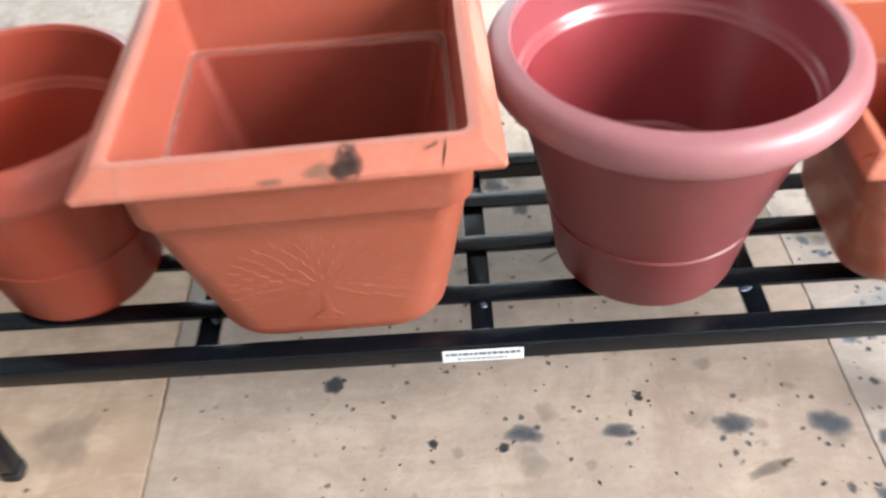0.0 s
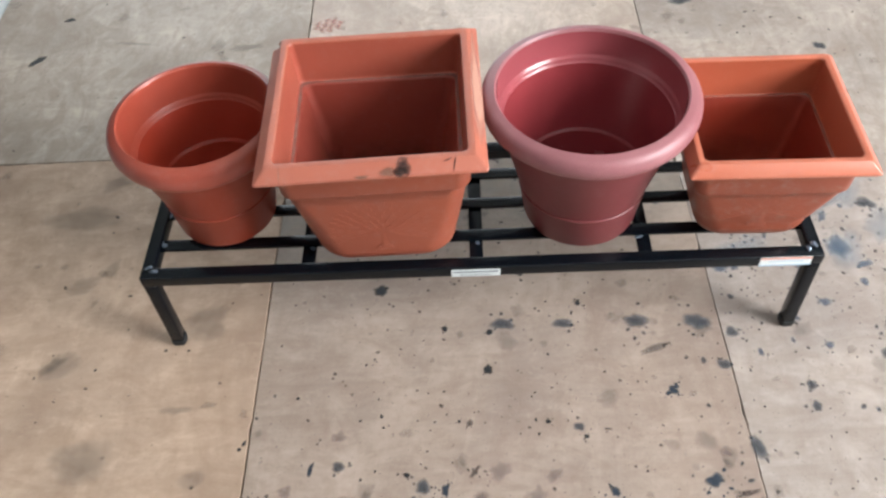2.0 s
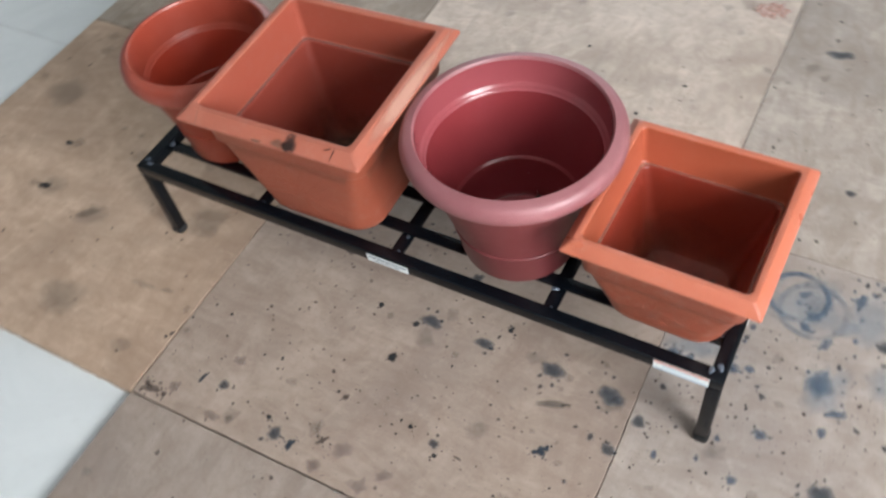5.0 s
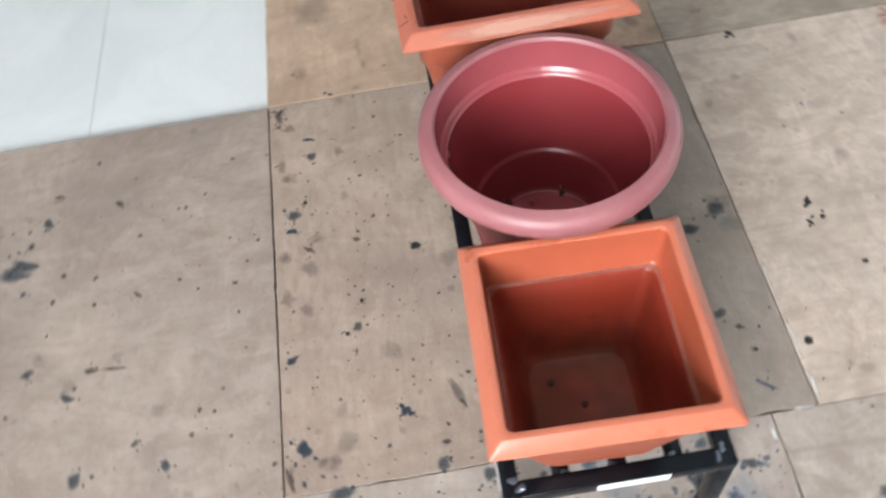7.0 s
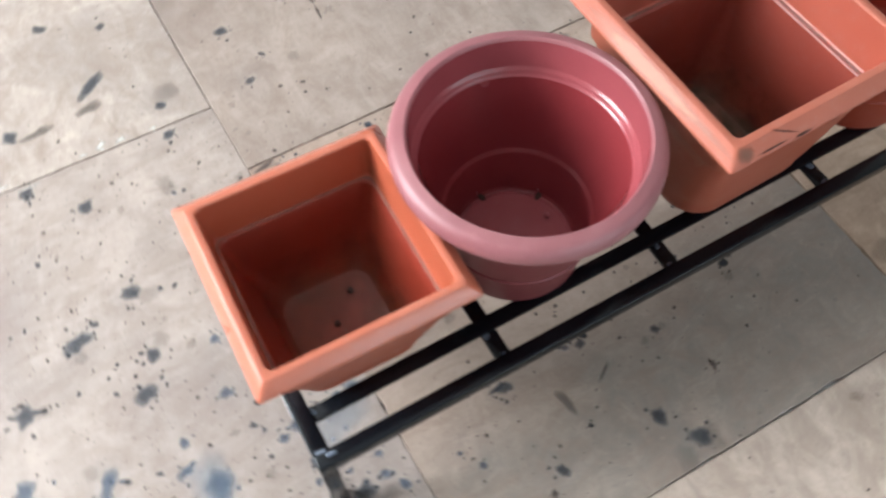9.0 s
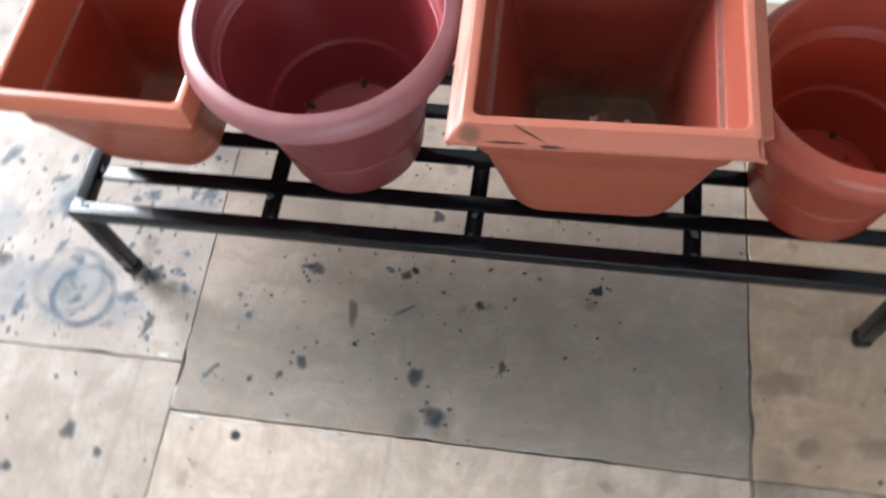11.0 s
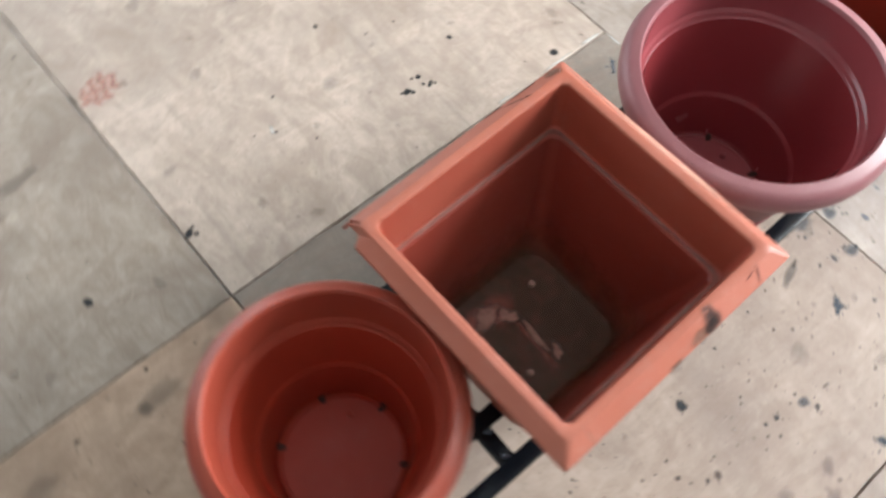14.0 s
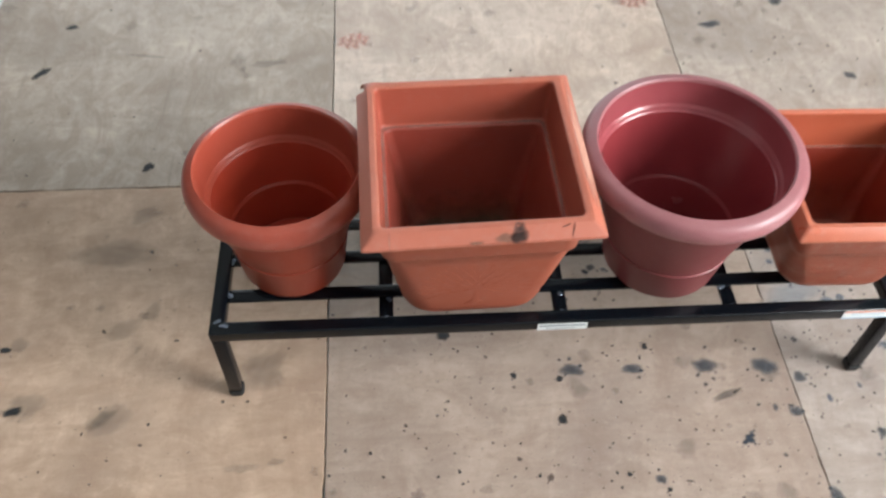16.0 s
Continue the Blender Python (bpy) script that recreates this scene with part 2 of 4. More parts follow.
s = Mat("sticker_paper", 0.45)
s.colour(s.mix(s.noise(200, 3), (0.74, 0.77, 0.76), (0.66, 0.69, 0.69)))
PAPER = s.m
s = Mat("sticker_print", 0.5)
s.colour(s.mix(s.noise(300, 3), (0.10, 0.13, 0.16), (0.16, 0.19, 0.22)))
PRINT = s.m
s = Mat("sticker_red", 0.45)
s.colour(s.mix(s.noise(300, 3), (0.62, 0.20, 0.13), (0.55, 0.26, 0.2)))
RED_PRINT = s.m
s = Mat("sticker_blue", 0.45)
s.colour(s.mix(s.noise(300, 3), (0.30, 0.46, 0.58), (0.42, 0.52, 0.6)))
BLUE_PRINT = s.m

s = Mat("window_glass", 0.02)
s.b.inputs["Transmission Weight"].default_value = 1.0
s.colour((0.95, 0.97, 0.97))
GLASS = s.m
s = Mat("lamp_diffuser", 0.4)
s.colour((0.9, 0.9, 0.88))
s.b.inputs["Emission Color"].default_value = (1.0, 0.97, 0.92, 1)
s.b.inputs["Emission Strength"].default_value = 45
DIFFUSER = s.m

def stain(name, inner, outer, grain, hard, most=0.93, broken=1.1):
    """A stain that thins out towards its edge: 'cover' runs from 1 in the middle to 0 at the rim."""
    k = Mat(name, 0.55, spec=0.3)
    n = k.t.nodes.new("ShaderNodeAttribute")
    n.attribute_name = "cover"
    rough = k.noise(grain, 4, 0.65)
    a = k.maths("ADD", n.outputs["Fac"], k.maths("MULTIPLY", k.maths("SUBTRACT", rough, 0.5), broken))
    alpha = k.ramp(a, (0.5 - hard, 0.0), (0.5 + hard, most))
    k.colour(k.mix(k.ramp(a, (0.4, 0.0), (0.95, 1.0)), outer, inner))
    k.link(alpha, k.b.inputs["Alpha"])
    return k.m


INK = stain("blue_black_ink", (0.045, 0.054, 0.066), (0.14, 0.15, 0.16), 70, 0.42, 0.74, 0.6)
TAR = stain("black_paint_drip", (0.016, 0.018, 0.020), (0.06, 0.06, 0.06), 140, 0.30, 0.9)
GRIME = stain("brown_grime", (0.15, 0.125, 0.10), (0.22, 0.18, 0.145), 40, 0.5, 0.30)
BLUE = stain("diluted_blue_ink", (0.066, 0.102, 0.150), (0.20, 0.235, 0.27), 60, 0.45, 0.68, 0.8)
PINK = stain("red_stamp", (0.58, 0.24, 0.19), (0.56, 0.30, 0.25), 150, 0.55, 0.5)
WHITE = stain("white_scrape", (0.72, 0.71, 0.68), (0.62, 0.58, 0.52), 45, 0.5, 0.75)
DROP = stain("brown_drop", (0.085, 0.06, 0.05), (0.17, 0.125, 0.105), 120, 0.40, 0.72)
NAVY = stain("wet_navy_ink", (0.022, 0.030, 0.042), (0.08, 0.10, 0.125), 90, 0.32, 0.9, 0.8)
MAUVE = stain("faded_pink_blot", (0.25, 0.17, 0.155), (0.31, 0.23, 0.205), 50, 0.55, 0.45)
WASH = stain("pale_blue_wash", (0.27, 0.31, 0.35), (0.34, 0.36, 0.385), 20, 0.6, 0.38)
SMEAR = stain("grey_brown_smear", (0.15, 0.125, 0.105), (0.21, 0.175, 0.15), 40, 0.45, 0.62, 0.6)
SMUDGE = stain("brown_smudge", (0.13, 0.108, 0.095), (0.20, 0.165, 0.14), 60, 0.6, 0.26)
GLARE_AND_SEAM = stain("pale_glare_and_seam", (0.58, 0.33, 0.25), (0.50, 0.23, 0.165), 14, 0.6, 0.6)
SOOT = stain("scorch_mark", (0.030, 0.018, 0.016), (0.14, 0.06, 0.045), 110, 0.42, 0.85)
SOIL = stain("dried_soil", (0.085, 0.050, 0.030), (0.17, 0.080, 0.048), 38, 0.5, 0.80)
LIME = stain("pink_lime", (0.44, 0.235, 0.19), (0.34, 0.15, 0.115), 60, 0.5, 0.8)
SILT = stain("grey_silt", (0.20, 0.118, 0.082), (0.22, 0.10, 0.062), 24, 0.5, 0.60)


# flat dark colour that stands for the shade inside holes
s = Mat("shadowed_hole", 0.9)
s.colour((0.045, 0.014, 0.010))
HOLE_DARK = s.m


# ---- building helpers ----
def mesh_of(name, bm, material, smooth=True):
    me = bpy.data.meshes.new(name)
    bmesh.ops.recalc_face_normals(bm, faces=bm.faces)
    bm.to_mesh(me)
    bm.free()
    me.materials.append(material)
    if smooth:
        me.polygons.foreach_set("use_smooth", [True] * len(me.polygons))
    return me


def part(name, bm, material, parent=None, label="", smooth=False, sharp=30):
    me = mesh_of(name, bm, material, smooth)
    if smooth:
        me.set_sharp_from_angle(angle=radians(sharp))
    ob = new(name, me)
    ob.parent = parent
    if label:
        ob["label"] = label
    return ob


def thing(name, label, category, group="", kind="", at=(0, 0, 0), turn=0):
    ob = new(name)
    ob.empty_display_size = 0.1
    ob.matrix_basis = pose(*at, 0, 0, turn)
    return tagged(ob, label, category, group, kind)


def box(bm, x0, x1, y0, y1, z0, z1, bevel=0.0, segments=2):
    r = bmesh.ops.create_cube(bm, size=1, matrix=Matrix.Translation(((x0 + x1) / 2, (y0 + y1) / 2, (z0 + z1) / 2))
                              @ Matrix.Diagonal((x1 - x0, y1 - y0, z1 - z0, 1)))
    if bevel:
        edges = list({e for v in r["verts"] for e in v.link_edges})
        bmesh.ops.bevel(bm, geom=edges, offset=bevel, segments=segments, affect="EDGES", profile=0.5)


def boxed(*a, **k):
    bm = bmesh.new()
    box(bm, *a, **k)
    return bm


def loft(rings, close_first=False, close_last=False):
    """Rings of the same number of points, skinned in order."""
    bm = bmesh.new()
    rows = [[bm.verts.new(p) for p in ring] for ring in rings]
    n = len(rows[0])
    for a, b in zip(rows, rows[1:]):
        for i in range(n):
            bm.faces.new((a[i], a[(i + 1) % n], b[(i + 1) % n], b[i]))
    if close_first:
        bm.faces.new(rows[0][::-1])
    if close_last:
        bm.faces.new(rows[-1])
    return bm


def rounded_square(half, radius, z, steps=7):
    ring = []
    for q in range(4):
        cx, cy = ((1, 1), (-1, 1), (-1, -1), (1, -1))[q]
        for i in range(steps + 1):
            a = radians(90 * q + 90 * i / steps)
            ring.append((cx * (half - radius) + radius * math.cos(a), cy * (half - radius) + radius * math.sin(a), z))
    return ring


def circle(radius, z, steps=96):
    return [(radius * math.cos(2 * math.pi * i / steps), radius * math.sin(2 * math.pi * i / steps), z) for i in range(steps)]


def blob(bm, cx, cy, z, rx, ry, turn, rng, ragged=0.22, lay=None, steps=18):
    """An irregular patch in three rings, laid by lay() onto its surface; 'cover' falls from the middle to the rim."""
    layer = bm.verts.layers.float.get("cover") or bm.verts.layers.float.new("cover")
    seed = rng.uniform(0, 100)
    lay = lay or (lambda u, v: (cx + u, cy + v, z))
    ca, sa = math.cos(turn), math.sin(turn)
    rows = []
    for k, cover in ((0.0, 1.0), (0.45, 0.9), (0.75, 0.6), (1.0, 0.0)):
        row = []
        for i in range(1 if k == 0 else steps):
            a = 2 * math.pi * i / steps
            w = k * (1 + ragged * 2 * noise.noise((math.cos(a) * 1.3 + seed, math.sin(a) * 1.3, seed)) + ragged * noise.noise((math.cos(a) * 3.1, math.sin(a) * 3.1 + seed, 7)))
            u, v = rx * w * math.cos(a), ry * w * math.sin(a)
            vert = bm.verts.new(lay(u * ca - v * sa, u * sa + v * ca))
            vert[layer] = cover
            row.append(vert)
        rows.append(row)
    for i in range(steps):
        j = (i + 1) % steps
        bm.faces.new((rows[0][0], rows[1][i], rows[1][j]))
        for a, b in zip(rows[1:], rows[2:]):
            bm.faces.new((a[i], b[i], b[j], a[j]))


# ---- room ----
def wall(name, x0, x1, y0, y1, hole=None, axis="y"):
    """A plastered wall; hole is (from, to, sill, head) along the axis."""
    bm = bmesh.new()
    z0, z1 = TILE_TOP - 0.1, CEILING
    if not hole:
        box(bm, x0, x1, y0, y1, z0, z1)
    else:
        a, b, sill, head = hole
        first, last = (y0, y1) if axis == "y" else (x0, x1)
        for lo, hi, low, top in ((first, a, z0, z1), (b, last, z0, z1), (a, b, z0, sill), (a, b, head, z1)):
            box(bm, *((x0, x1, lo, hi) if axis == "y" else (lo, hi, y0, y1)), low, top)
    return tagged(part(name, bm, PAINT), "plain grey painted plaster wall", "wall", kind="structure")


wall("wall_east", EAST, EAST + 0.2, SOUTH - 0.2, NORTH + 0.2, WINDOW_E)
wall("wall_west", WEST - 0.2, WEST, SOUTH - 0.2, NORTH + 0.2)
wall("wall_south", WEST, EAST, SOUTH - 0.2, SOUTH)
wall("wall_north", WEST, EAST, NORTH, NORTH + 0.2, WINDOW_N, "x")
tagged(part("ceiling", boxed(WEST - 0.2, EAST + 0.2, SOUTH - 0.2, NORTH + 0.2, CEILING, CEILING + 0.15), SOFFIT),
       "plain off-white plastered ceiling", "ceiling", kind="structure")


def glazing(name, hole, at, turn):
    """A framed pane in a wall's opening, built along y and turned into place."""
    window = thing(name, "wide white-framed window letting daylight in", "window", kind="structure", at=at, turn=turn)
    a, b, sill, head = hole
    for lo, hi, low, top in ((a, a + 0.05, sill, head), (b - 0.05, b, sill, head), (a + 0.05, b - 0.05, sill, sill + 0.05), (a + 0.05, b - 0.05, head - 0.05, head)):
        part("window_frame", boxed(-0.03, 0.03, lo, hi, low, top, bevel=0.004), PAINT, window)
    pane = part("pane", boxed(-0.003, 0.003, a + 0.05, b - 0.05, sill + 0.05, head - 0.05), GLASS, window)
    pane.visible_shadow = False


glazing("window_1", WINDOW_E, (EAST + 0.1, 0, 0), 0)
glazing("window_2", (-WINDOW_N[1], -WINDOW_N[0], *WINDOW_N[2:]), (0, NORTH + 0.1, 0), 90)

lamp = thing("ceiling_lamp", "small round white pendant ceiling lamp, lit", "lamp", at=(-5.9, -1.33, 3.1))
part("cord", loft([circle(0.004, 0.3, 12), circle(0.004, -0.005, 12)], True, True), PAINT, lamp, smooth=True)
part("rim", loft([circle(0.085, 0, 32), circle(0.095, -0.012, 32), circle(0.09, -0.03, 32), circle(0.078, -0.032, 32)]), PAINT, lamp, smooth=True)
part("diffuser", loft([circle(0.078, -0.030, 32), circle(0.06, -0.036, 32), circle(0.02, -0.039, 32)], close_last=True), DIFFUSER, lamp, smooth=True)

# white polished tiles, 1.20 m with 2 mm joints, on a grout bed
floor = tagged(part("floor", boxed(WEST - 0.2, EAST + 0.2, SOUTH - 0.2, NORTH + 0.2, TILE_TOP - 0.1, TILE_TOP - 0.0015), GROUT),
               "white polished marble-look tile floor with fine joints", "floor", kind="structure")
TILE_SIDE = 1.20
tile_mesh = mesh_of("tile", boxed(0.001, TILE_SIDE - 0.001, 0.001, TILE_SIDE - 0.001, -0.008, 0, bevel=0.0012, segments=1), TILE, smooth=False)
for i in range(-5, 6):
    for j in range(-4, 5):
        x, y = -1.36 + i * TILE_SIDE, -0.932 + j * TILE_SIDE
        if WEST - TILE_SIDE < x < EAST and SOUTH - TILE_SIDE < y < NORTH:
            ob = new("tile", tile_mesh)
            ob.parent, ob.location = floor, (x, y, TILE_TOP)


# ---- plywood sheets ----
def sheet(south_west, south_east, north_east, north_west, look_of, label):
    """One ply sheet of 13 mm between its four corners, with slightly worn edges; its top lies at z = 0."""
    corners = (south_west, south_east, north_east, north_west)
    cx, cy = sum(c[0] for c in corners) / 4, sum(c[1] for c in corners) / 4
    w, h = (south_east[0] - south_west[0]) / 2, (north_west[1] - south_west[1]) / 2
    nx = 150
    bm = bmesh.new()

    def place(u, v):
        """From -1..1 over the sheet to the plan, relative to its middle."""
        p, q = (u + 1) / 2, (v + 1) / 2
        x = (1 - q) * ((1 - p) * south_west[0] + p * south_east[0]) + q * ((1 - p) * north_west[0] + p * north_east[0])
        y = (1 - q) * ((1 - p) * south_west[1] + p * south_east[1]) + q * ((1 - p) * north_west[1] + p * north_east[1])
        return x - cx, y - cy

    def wear(t, k):
        wavy = 0.0010 * noise.noise((t * 9, k * 5.3, cx * 7)) + 0.0008 * noise.noise((t * 40, k, cy * 5))
        splinter = max(0.0, noise.noise((t * 70, k * 11.3, cx * 3)) - 0.25) * 0.003
        return wavy + splinter + max(0.0, noise.noise((t * 16, k * 3.7, cy * 9)) - 0.42) * 0.011

    outline = []
    for i in range(nx):
        outline.append((-1 + 2 * i / nx, -1 + wear(i / nx, 1) / h))
    for i in range(nx):
        outline.append((1 - wear(i / nx, 2) / w, -1 + 2 * i / nx))
    for i in range(nx):
        outline.append((1 - 2 * i / nx, 1 - wear(i / nx, 3) / h))
    for i in range(nx):
        outline.append((-1 + wear(i / nx, 4) / w, 1 - 2 * i / nx))
    rows = [[bm.verts.new((*place(u, v), z)) for u, v in outline] for z in (TILE_TOP, -0.0015)]
    rows.append([bm.verts.new((*place(u * (1 - 0.0014 / w), v * (1 - 0.0014 / h)), 0)) for u, v in outline])
    n = len(outline)
    for lower, upper in zip(rows, rows[1:]):
        for i in range(n):
            bm.faces.new((lower[i], lower[(i + 1) % n], upper[(i + 1) % n], upper[i]))
    bm.faces.new(rows[-1])
    bm.faces.new(rows[0][::-1])
    ob = part("plywood_sheet", bm, PLY[look_of])
    ob.matrix_basis = pose(cx, cy, 0)
    return tagged(ob, label, "plywood", group="plywood sheets laid over the floor")


SHEETS = {
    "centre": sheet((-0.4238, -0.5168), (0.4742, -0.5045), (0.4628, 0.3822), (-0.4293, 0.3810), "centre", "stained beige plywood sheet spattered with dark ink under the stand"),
    "left": sheet((-1.345, -0.5205), (-0.4262, -0.5200), (-0.4317, 0.3802), (-1.345, 0.3802), "warm", "warm brown plywood sheet with faint grey smears"),
    "back_left": sheet((-1.345, 0.3815), (-0.4318, 0.3815), (-0.4405, 1.288), (-1.345, 1.288), "grey", "grey weathered plywood sheet, nearly clean"),
    "back": sheet((-0.4292, 0.3825), (0.4628, 0.3842), (0.4570, 1.288), (-0.4380, 1.288), "pale", "pale scuffed plywood sheet with red stamp marks"),
    "right": sheet((0.4778, -0.6815), (1.39, -0.6815), (1.39, 0.3030), (0.4648, 0.3030), "right", "beige plywood sheet heavily spattered with blue-black ink"),
    "back_right": sheet((0.4648, 0.3048), (1.39, 0.3048), (1.39, 1.288), (0.4597, 1.288), "dull", "pale plywood sheet with a few ink spots"),
    "front": sheet((-0.4235, -1.378), (0.4895, -1.378), (0.4745, -0.5072), (-0.4245, -0.5195), "front", "brownish-grey plywood sheet with dark smears"),
    "front_right": sheet((0.4910, -1.378), (1.39, -1.378), (1.39, -0.6835), (0.4793, -0.6835), "dull", "pale plywood sheet with scraped white edge"),
}


# ---- stains on the sheets ----
SPLASHES = {}


def stains(on, rows, material, name, ragged=0.22, seed=1, drops=0):
    """rows: (x, y, radius) or (x, y, radius, stretch, turn in degrees); up to so many drops lie round each."""
    ob = SHEETS[on]
    inverse = ob.matrix_basis.inverted()
    rng = random.Random(seed)
    for k, row in enumerate(rows):
        x, y, r, *rest = row
        stretch, turn = rest if rest else (rng.uniform(1.0, 1.35), rng.uniform(0, 180))
        p = inverse @ Vector((x, y, 0))
        bm = bmesh.new()
        blob(bm, 0, 0, 0, r * stretch ** 0.5, r / stretch ** 0.5, radians(turn), rng, ragged)
        for i in range(drops and rng.randint(2, drops)):
            a, d, size = rng.uniform(0, 2 * math.pi), r * rng.uniform(0.9, 1.9), min(0.0045, r * rng.uniform(0.10, 0.34))
            SPLASHES.setdefault((on, material), []).append((p.x + d * math.cos(a), p.y + d * math.sin(a), size, a))
        mark = part(name, bm, material, ob)
        mark.location = (p.x, p.y, 0.0004 + 0.00003 * (k % 9) + 0.0001 * (seed % 4))


stains("centre", [(0.047, -0.131, 0.021, 1.7, 0), (0.166, -0.135, 0.018, 1.9, 4), (0.31, -0.135, 0.023, 1.7, -3), (0.424, -0.14, 0.026, 1.6, 0),
                  (0.459, -0.240, 0.013), (0.422, -0.229, 0.0075, 1.6, 80), (0.175, -0.361, 0.011), (-0.106, -0.470, 0.016), (-0.257, -0.428, 0.013),
                  (0.276, 0.117, 0.015), (0.292, 0.113, 0.010, 3.5, 10), (0.082, 0.285, 0.016), (0.042, 0.344, 0.019), (0.268, 0.281, 0.013), (0.122, 0.114, 0.011), (-0.005, 0.154, 0.009), (0.084, 0, 0.014)], INK, "ink_stain", ragged=0.22, seed=3, drops=5)
stains("centre", [(0.395, -0.470, 0.017, 1.3, 20), (0.224, -0.486, 0.0105), (-0.068, -0.475, 0.012, 2.0, 75), (-0.308, -0.431, 0.010, 3.2, 80), (0.354, -0.291, 0.011),
                  (0.345, -0.297, 0.006), (0.361, -0.284, 0.006)], NAVY, "ink_stain", ragged=0.24, seed=13, drops=8)
stains("centre", [(-0.198, -0.041, 0.016), (0.014, -0.236, 0.0115), (0.020, -0.151, 0.0085), (-0.068, -0.139, 0.008), (0.199, -0.087, 0.007), (0.186, -0.381, 0.006), (0.120, -0.349, 0.0055), (-0.185, -0.330, 0.0045),
                  (-0.344, -0.287, 0.0045), (-0.136, -0.446, 0.006), (0.110, 0.102, 0.0085), (0.188, 0.242, 0.0055), (0.347, 0.319, 0.0055), (-0.191, 0.1095, 0.011), (0.391, -0.223, 0.004, 2.5, 20), (-0.042, -0.344, 0.004)], TAR, "paint_drip", ragged=0.2, seed=4, drops=4)
stains("centre", [(0.336, -0.198, 0.018, 3.6, 20), (0.200, 0.190, 0.018, 3.6, 97), (0.117, 0.176, 0.010, 6.0, 35)], SMEAR, "grime_smear", ragged=0.22, seed=25)
stains("centre", [(0.360, -0.190, 0.005, 3.0, 20), (-0.053, 0.255, 0.009, 2.0, 80), (0.300, 0.306, 0.008, 1.8, 60), (-0.388, -0.496, 0.016, 2.2, 20), (-0.405, -0.489, 0.008),
                  (-0.358, -0.495, 0.008), (-0.023, -0.348, 0.008, 2.2, 60), (-0.015, -0.443, 0.010, 2.4, 60), (0.448, -0.494, 0.012, 4.0, 18), (0.225, -0.367, 0.005, 3, 0)], DROP, "grime_smear", ragged=0.3, seed=5, drops=6)
stains("centre", [(0.123, -0.452, 0.015), (-0.008, -0.493, 0.013), (0.093, -0.487, 0.016), (0.422, -0.417, 0.012), (-0.348, -0.473, 0.012), (-0.262, -0.370, 0.013), (-0.241, -0.492, 0.015, 2.0, 5), (0.03, -0.444, 0.02)], MAUVE, "faded_blot", ragged=0.3, seed=65)
stains("centre", [(0.374, 0.212, 0.008), (0.397, 0.177, 0.006), (0.415, 0.314, 0.010, 5.0, 55), (0.15, 0.107, 0.007)], BLUE, "ink_stain", ragged=0.22, seed=63, drops=3)
# the blot at (0.557, 0.155) takes in the stand foot's shadow too
stains("right", [(0.488, -0.166, 0.014), (0.482, -0.409, 0.019, 1.7, 100), (0.80, -0.166, 0.020, 1.5, 30), (0.844, 0.154, 0.022, 1.5, -40), (0.766, -0.227, 0.016), (0.607, -0.289, 0.011), (0.605, -0.335, 0.012),
                 (0.761, -0.361, 0.020), (0.867, -0.314, 0.026, 1.8, 20), (0.988, -0.226, 0.022), (0.774, -0.574, 0.018), (0.86, -0.659, 0.016), (0.578, -0.659, 0.014), (0.557, 0.155, 0.020, 1.4, 20), (0.541, 0.245, 0.013, 1.8, 70)], INK, "ink_stain", ragged=0.24, seed=6, drops=7)
stains("right", [(0.750, 0.034, 0.030, 1.3, 85), (0.791, -0.011, 0.014, 2.2, 20), (0.775, -0.057, 0.011), (0.603, 0.005, 0.017, 1.4, 0), (0.632, 0.015, 0.010), (0.528, -0.006, 0.011), (0.498, -0.009, 0.015, 1.5, 10), (0.511, 0.112, 0.008), (0.496, 0.177, 0.011),
                 (0.516, 0.146, 0.010), (0.589, 0.203, 0.014), (0.778, 0.241, 0.015, 1.6, 80), (0.835, 0.255, 0.012), (0.813, 0.286, 0.009), (0.707, 0.172, 0.014), (0.682, 0.216, 0.013, 2.0, 30), (0.697, 0.144, 0.012), (0.545, 0.262, 0.008, 3.0, 60),
                 (0.74, 0.118, 0.012, 2.0, 60), (0.904, -0.054, 0.022, 2, 60), (0.95, 0.1025, 0.024), (1.024, -0.104, 0.025), (0.684, -0.104, 0.013), (0.664, -0.204, 0.010)], BLUE, "ink_stain", ragged=0.24, seed=7, drops=6)
stains("right", [(0.70, 0.19, 0.075, 1.4, 20), (0.80, 0.20, 0.06, 1.5, 70), (0.76, 0.03, 0.055, 1.4, 80), (0.60, 0.22, 0.045, 1.6, 10), (0.86, 0.08, 0.05), (0.54, 0.03, 0.05, 1.8, 30)], WASH, "faded_blot", ragged=0.3, seed=64)
stains("front", [(-0.191, -0.983, 0.014, 1.5, 30), (-0.137, -1.012, 0.010), (-0.073, -1.043, 0.028, 2.2, 80), (-0.092, -1.02, 0.022, 2.6, 70), (-0.055, -1.085, 0.016, 1.8, 40), (0.163, -0.978, 0.012), (0.225, -0.895, 0.013, 1.8, 60), (0.182, -1.059, 0.016, 2.0, 80),
                 (0.383, -0.707, 0.012), (0.333, -0.763, 0.008), (0.384, -0.864, 0.016), (-0.021, -1.012, 0.008), (0.010, -0.949, 0.007), (0.334, -1.204, 0.018), (0.424, -1.184, 0.022, 2.4, 20), (0.05, -1.204, 0.02)], INK, "ink_stain", ragged=0.24, seed=17, drops=5)
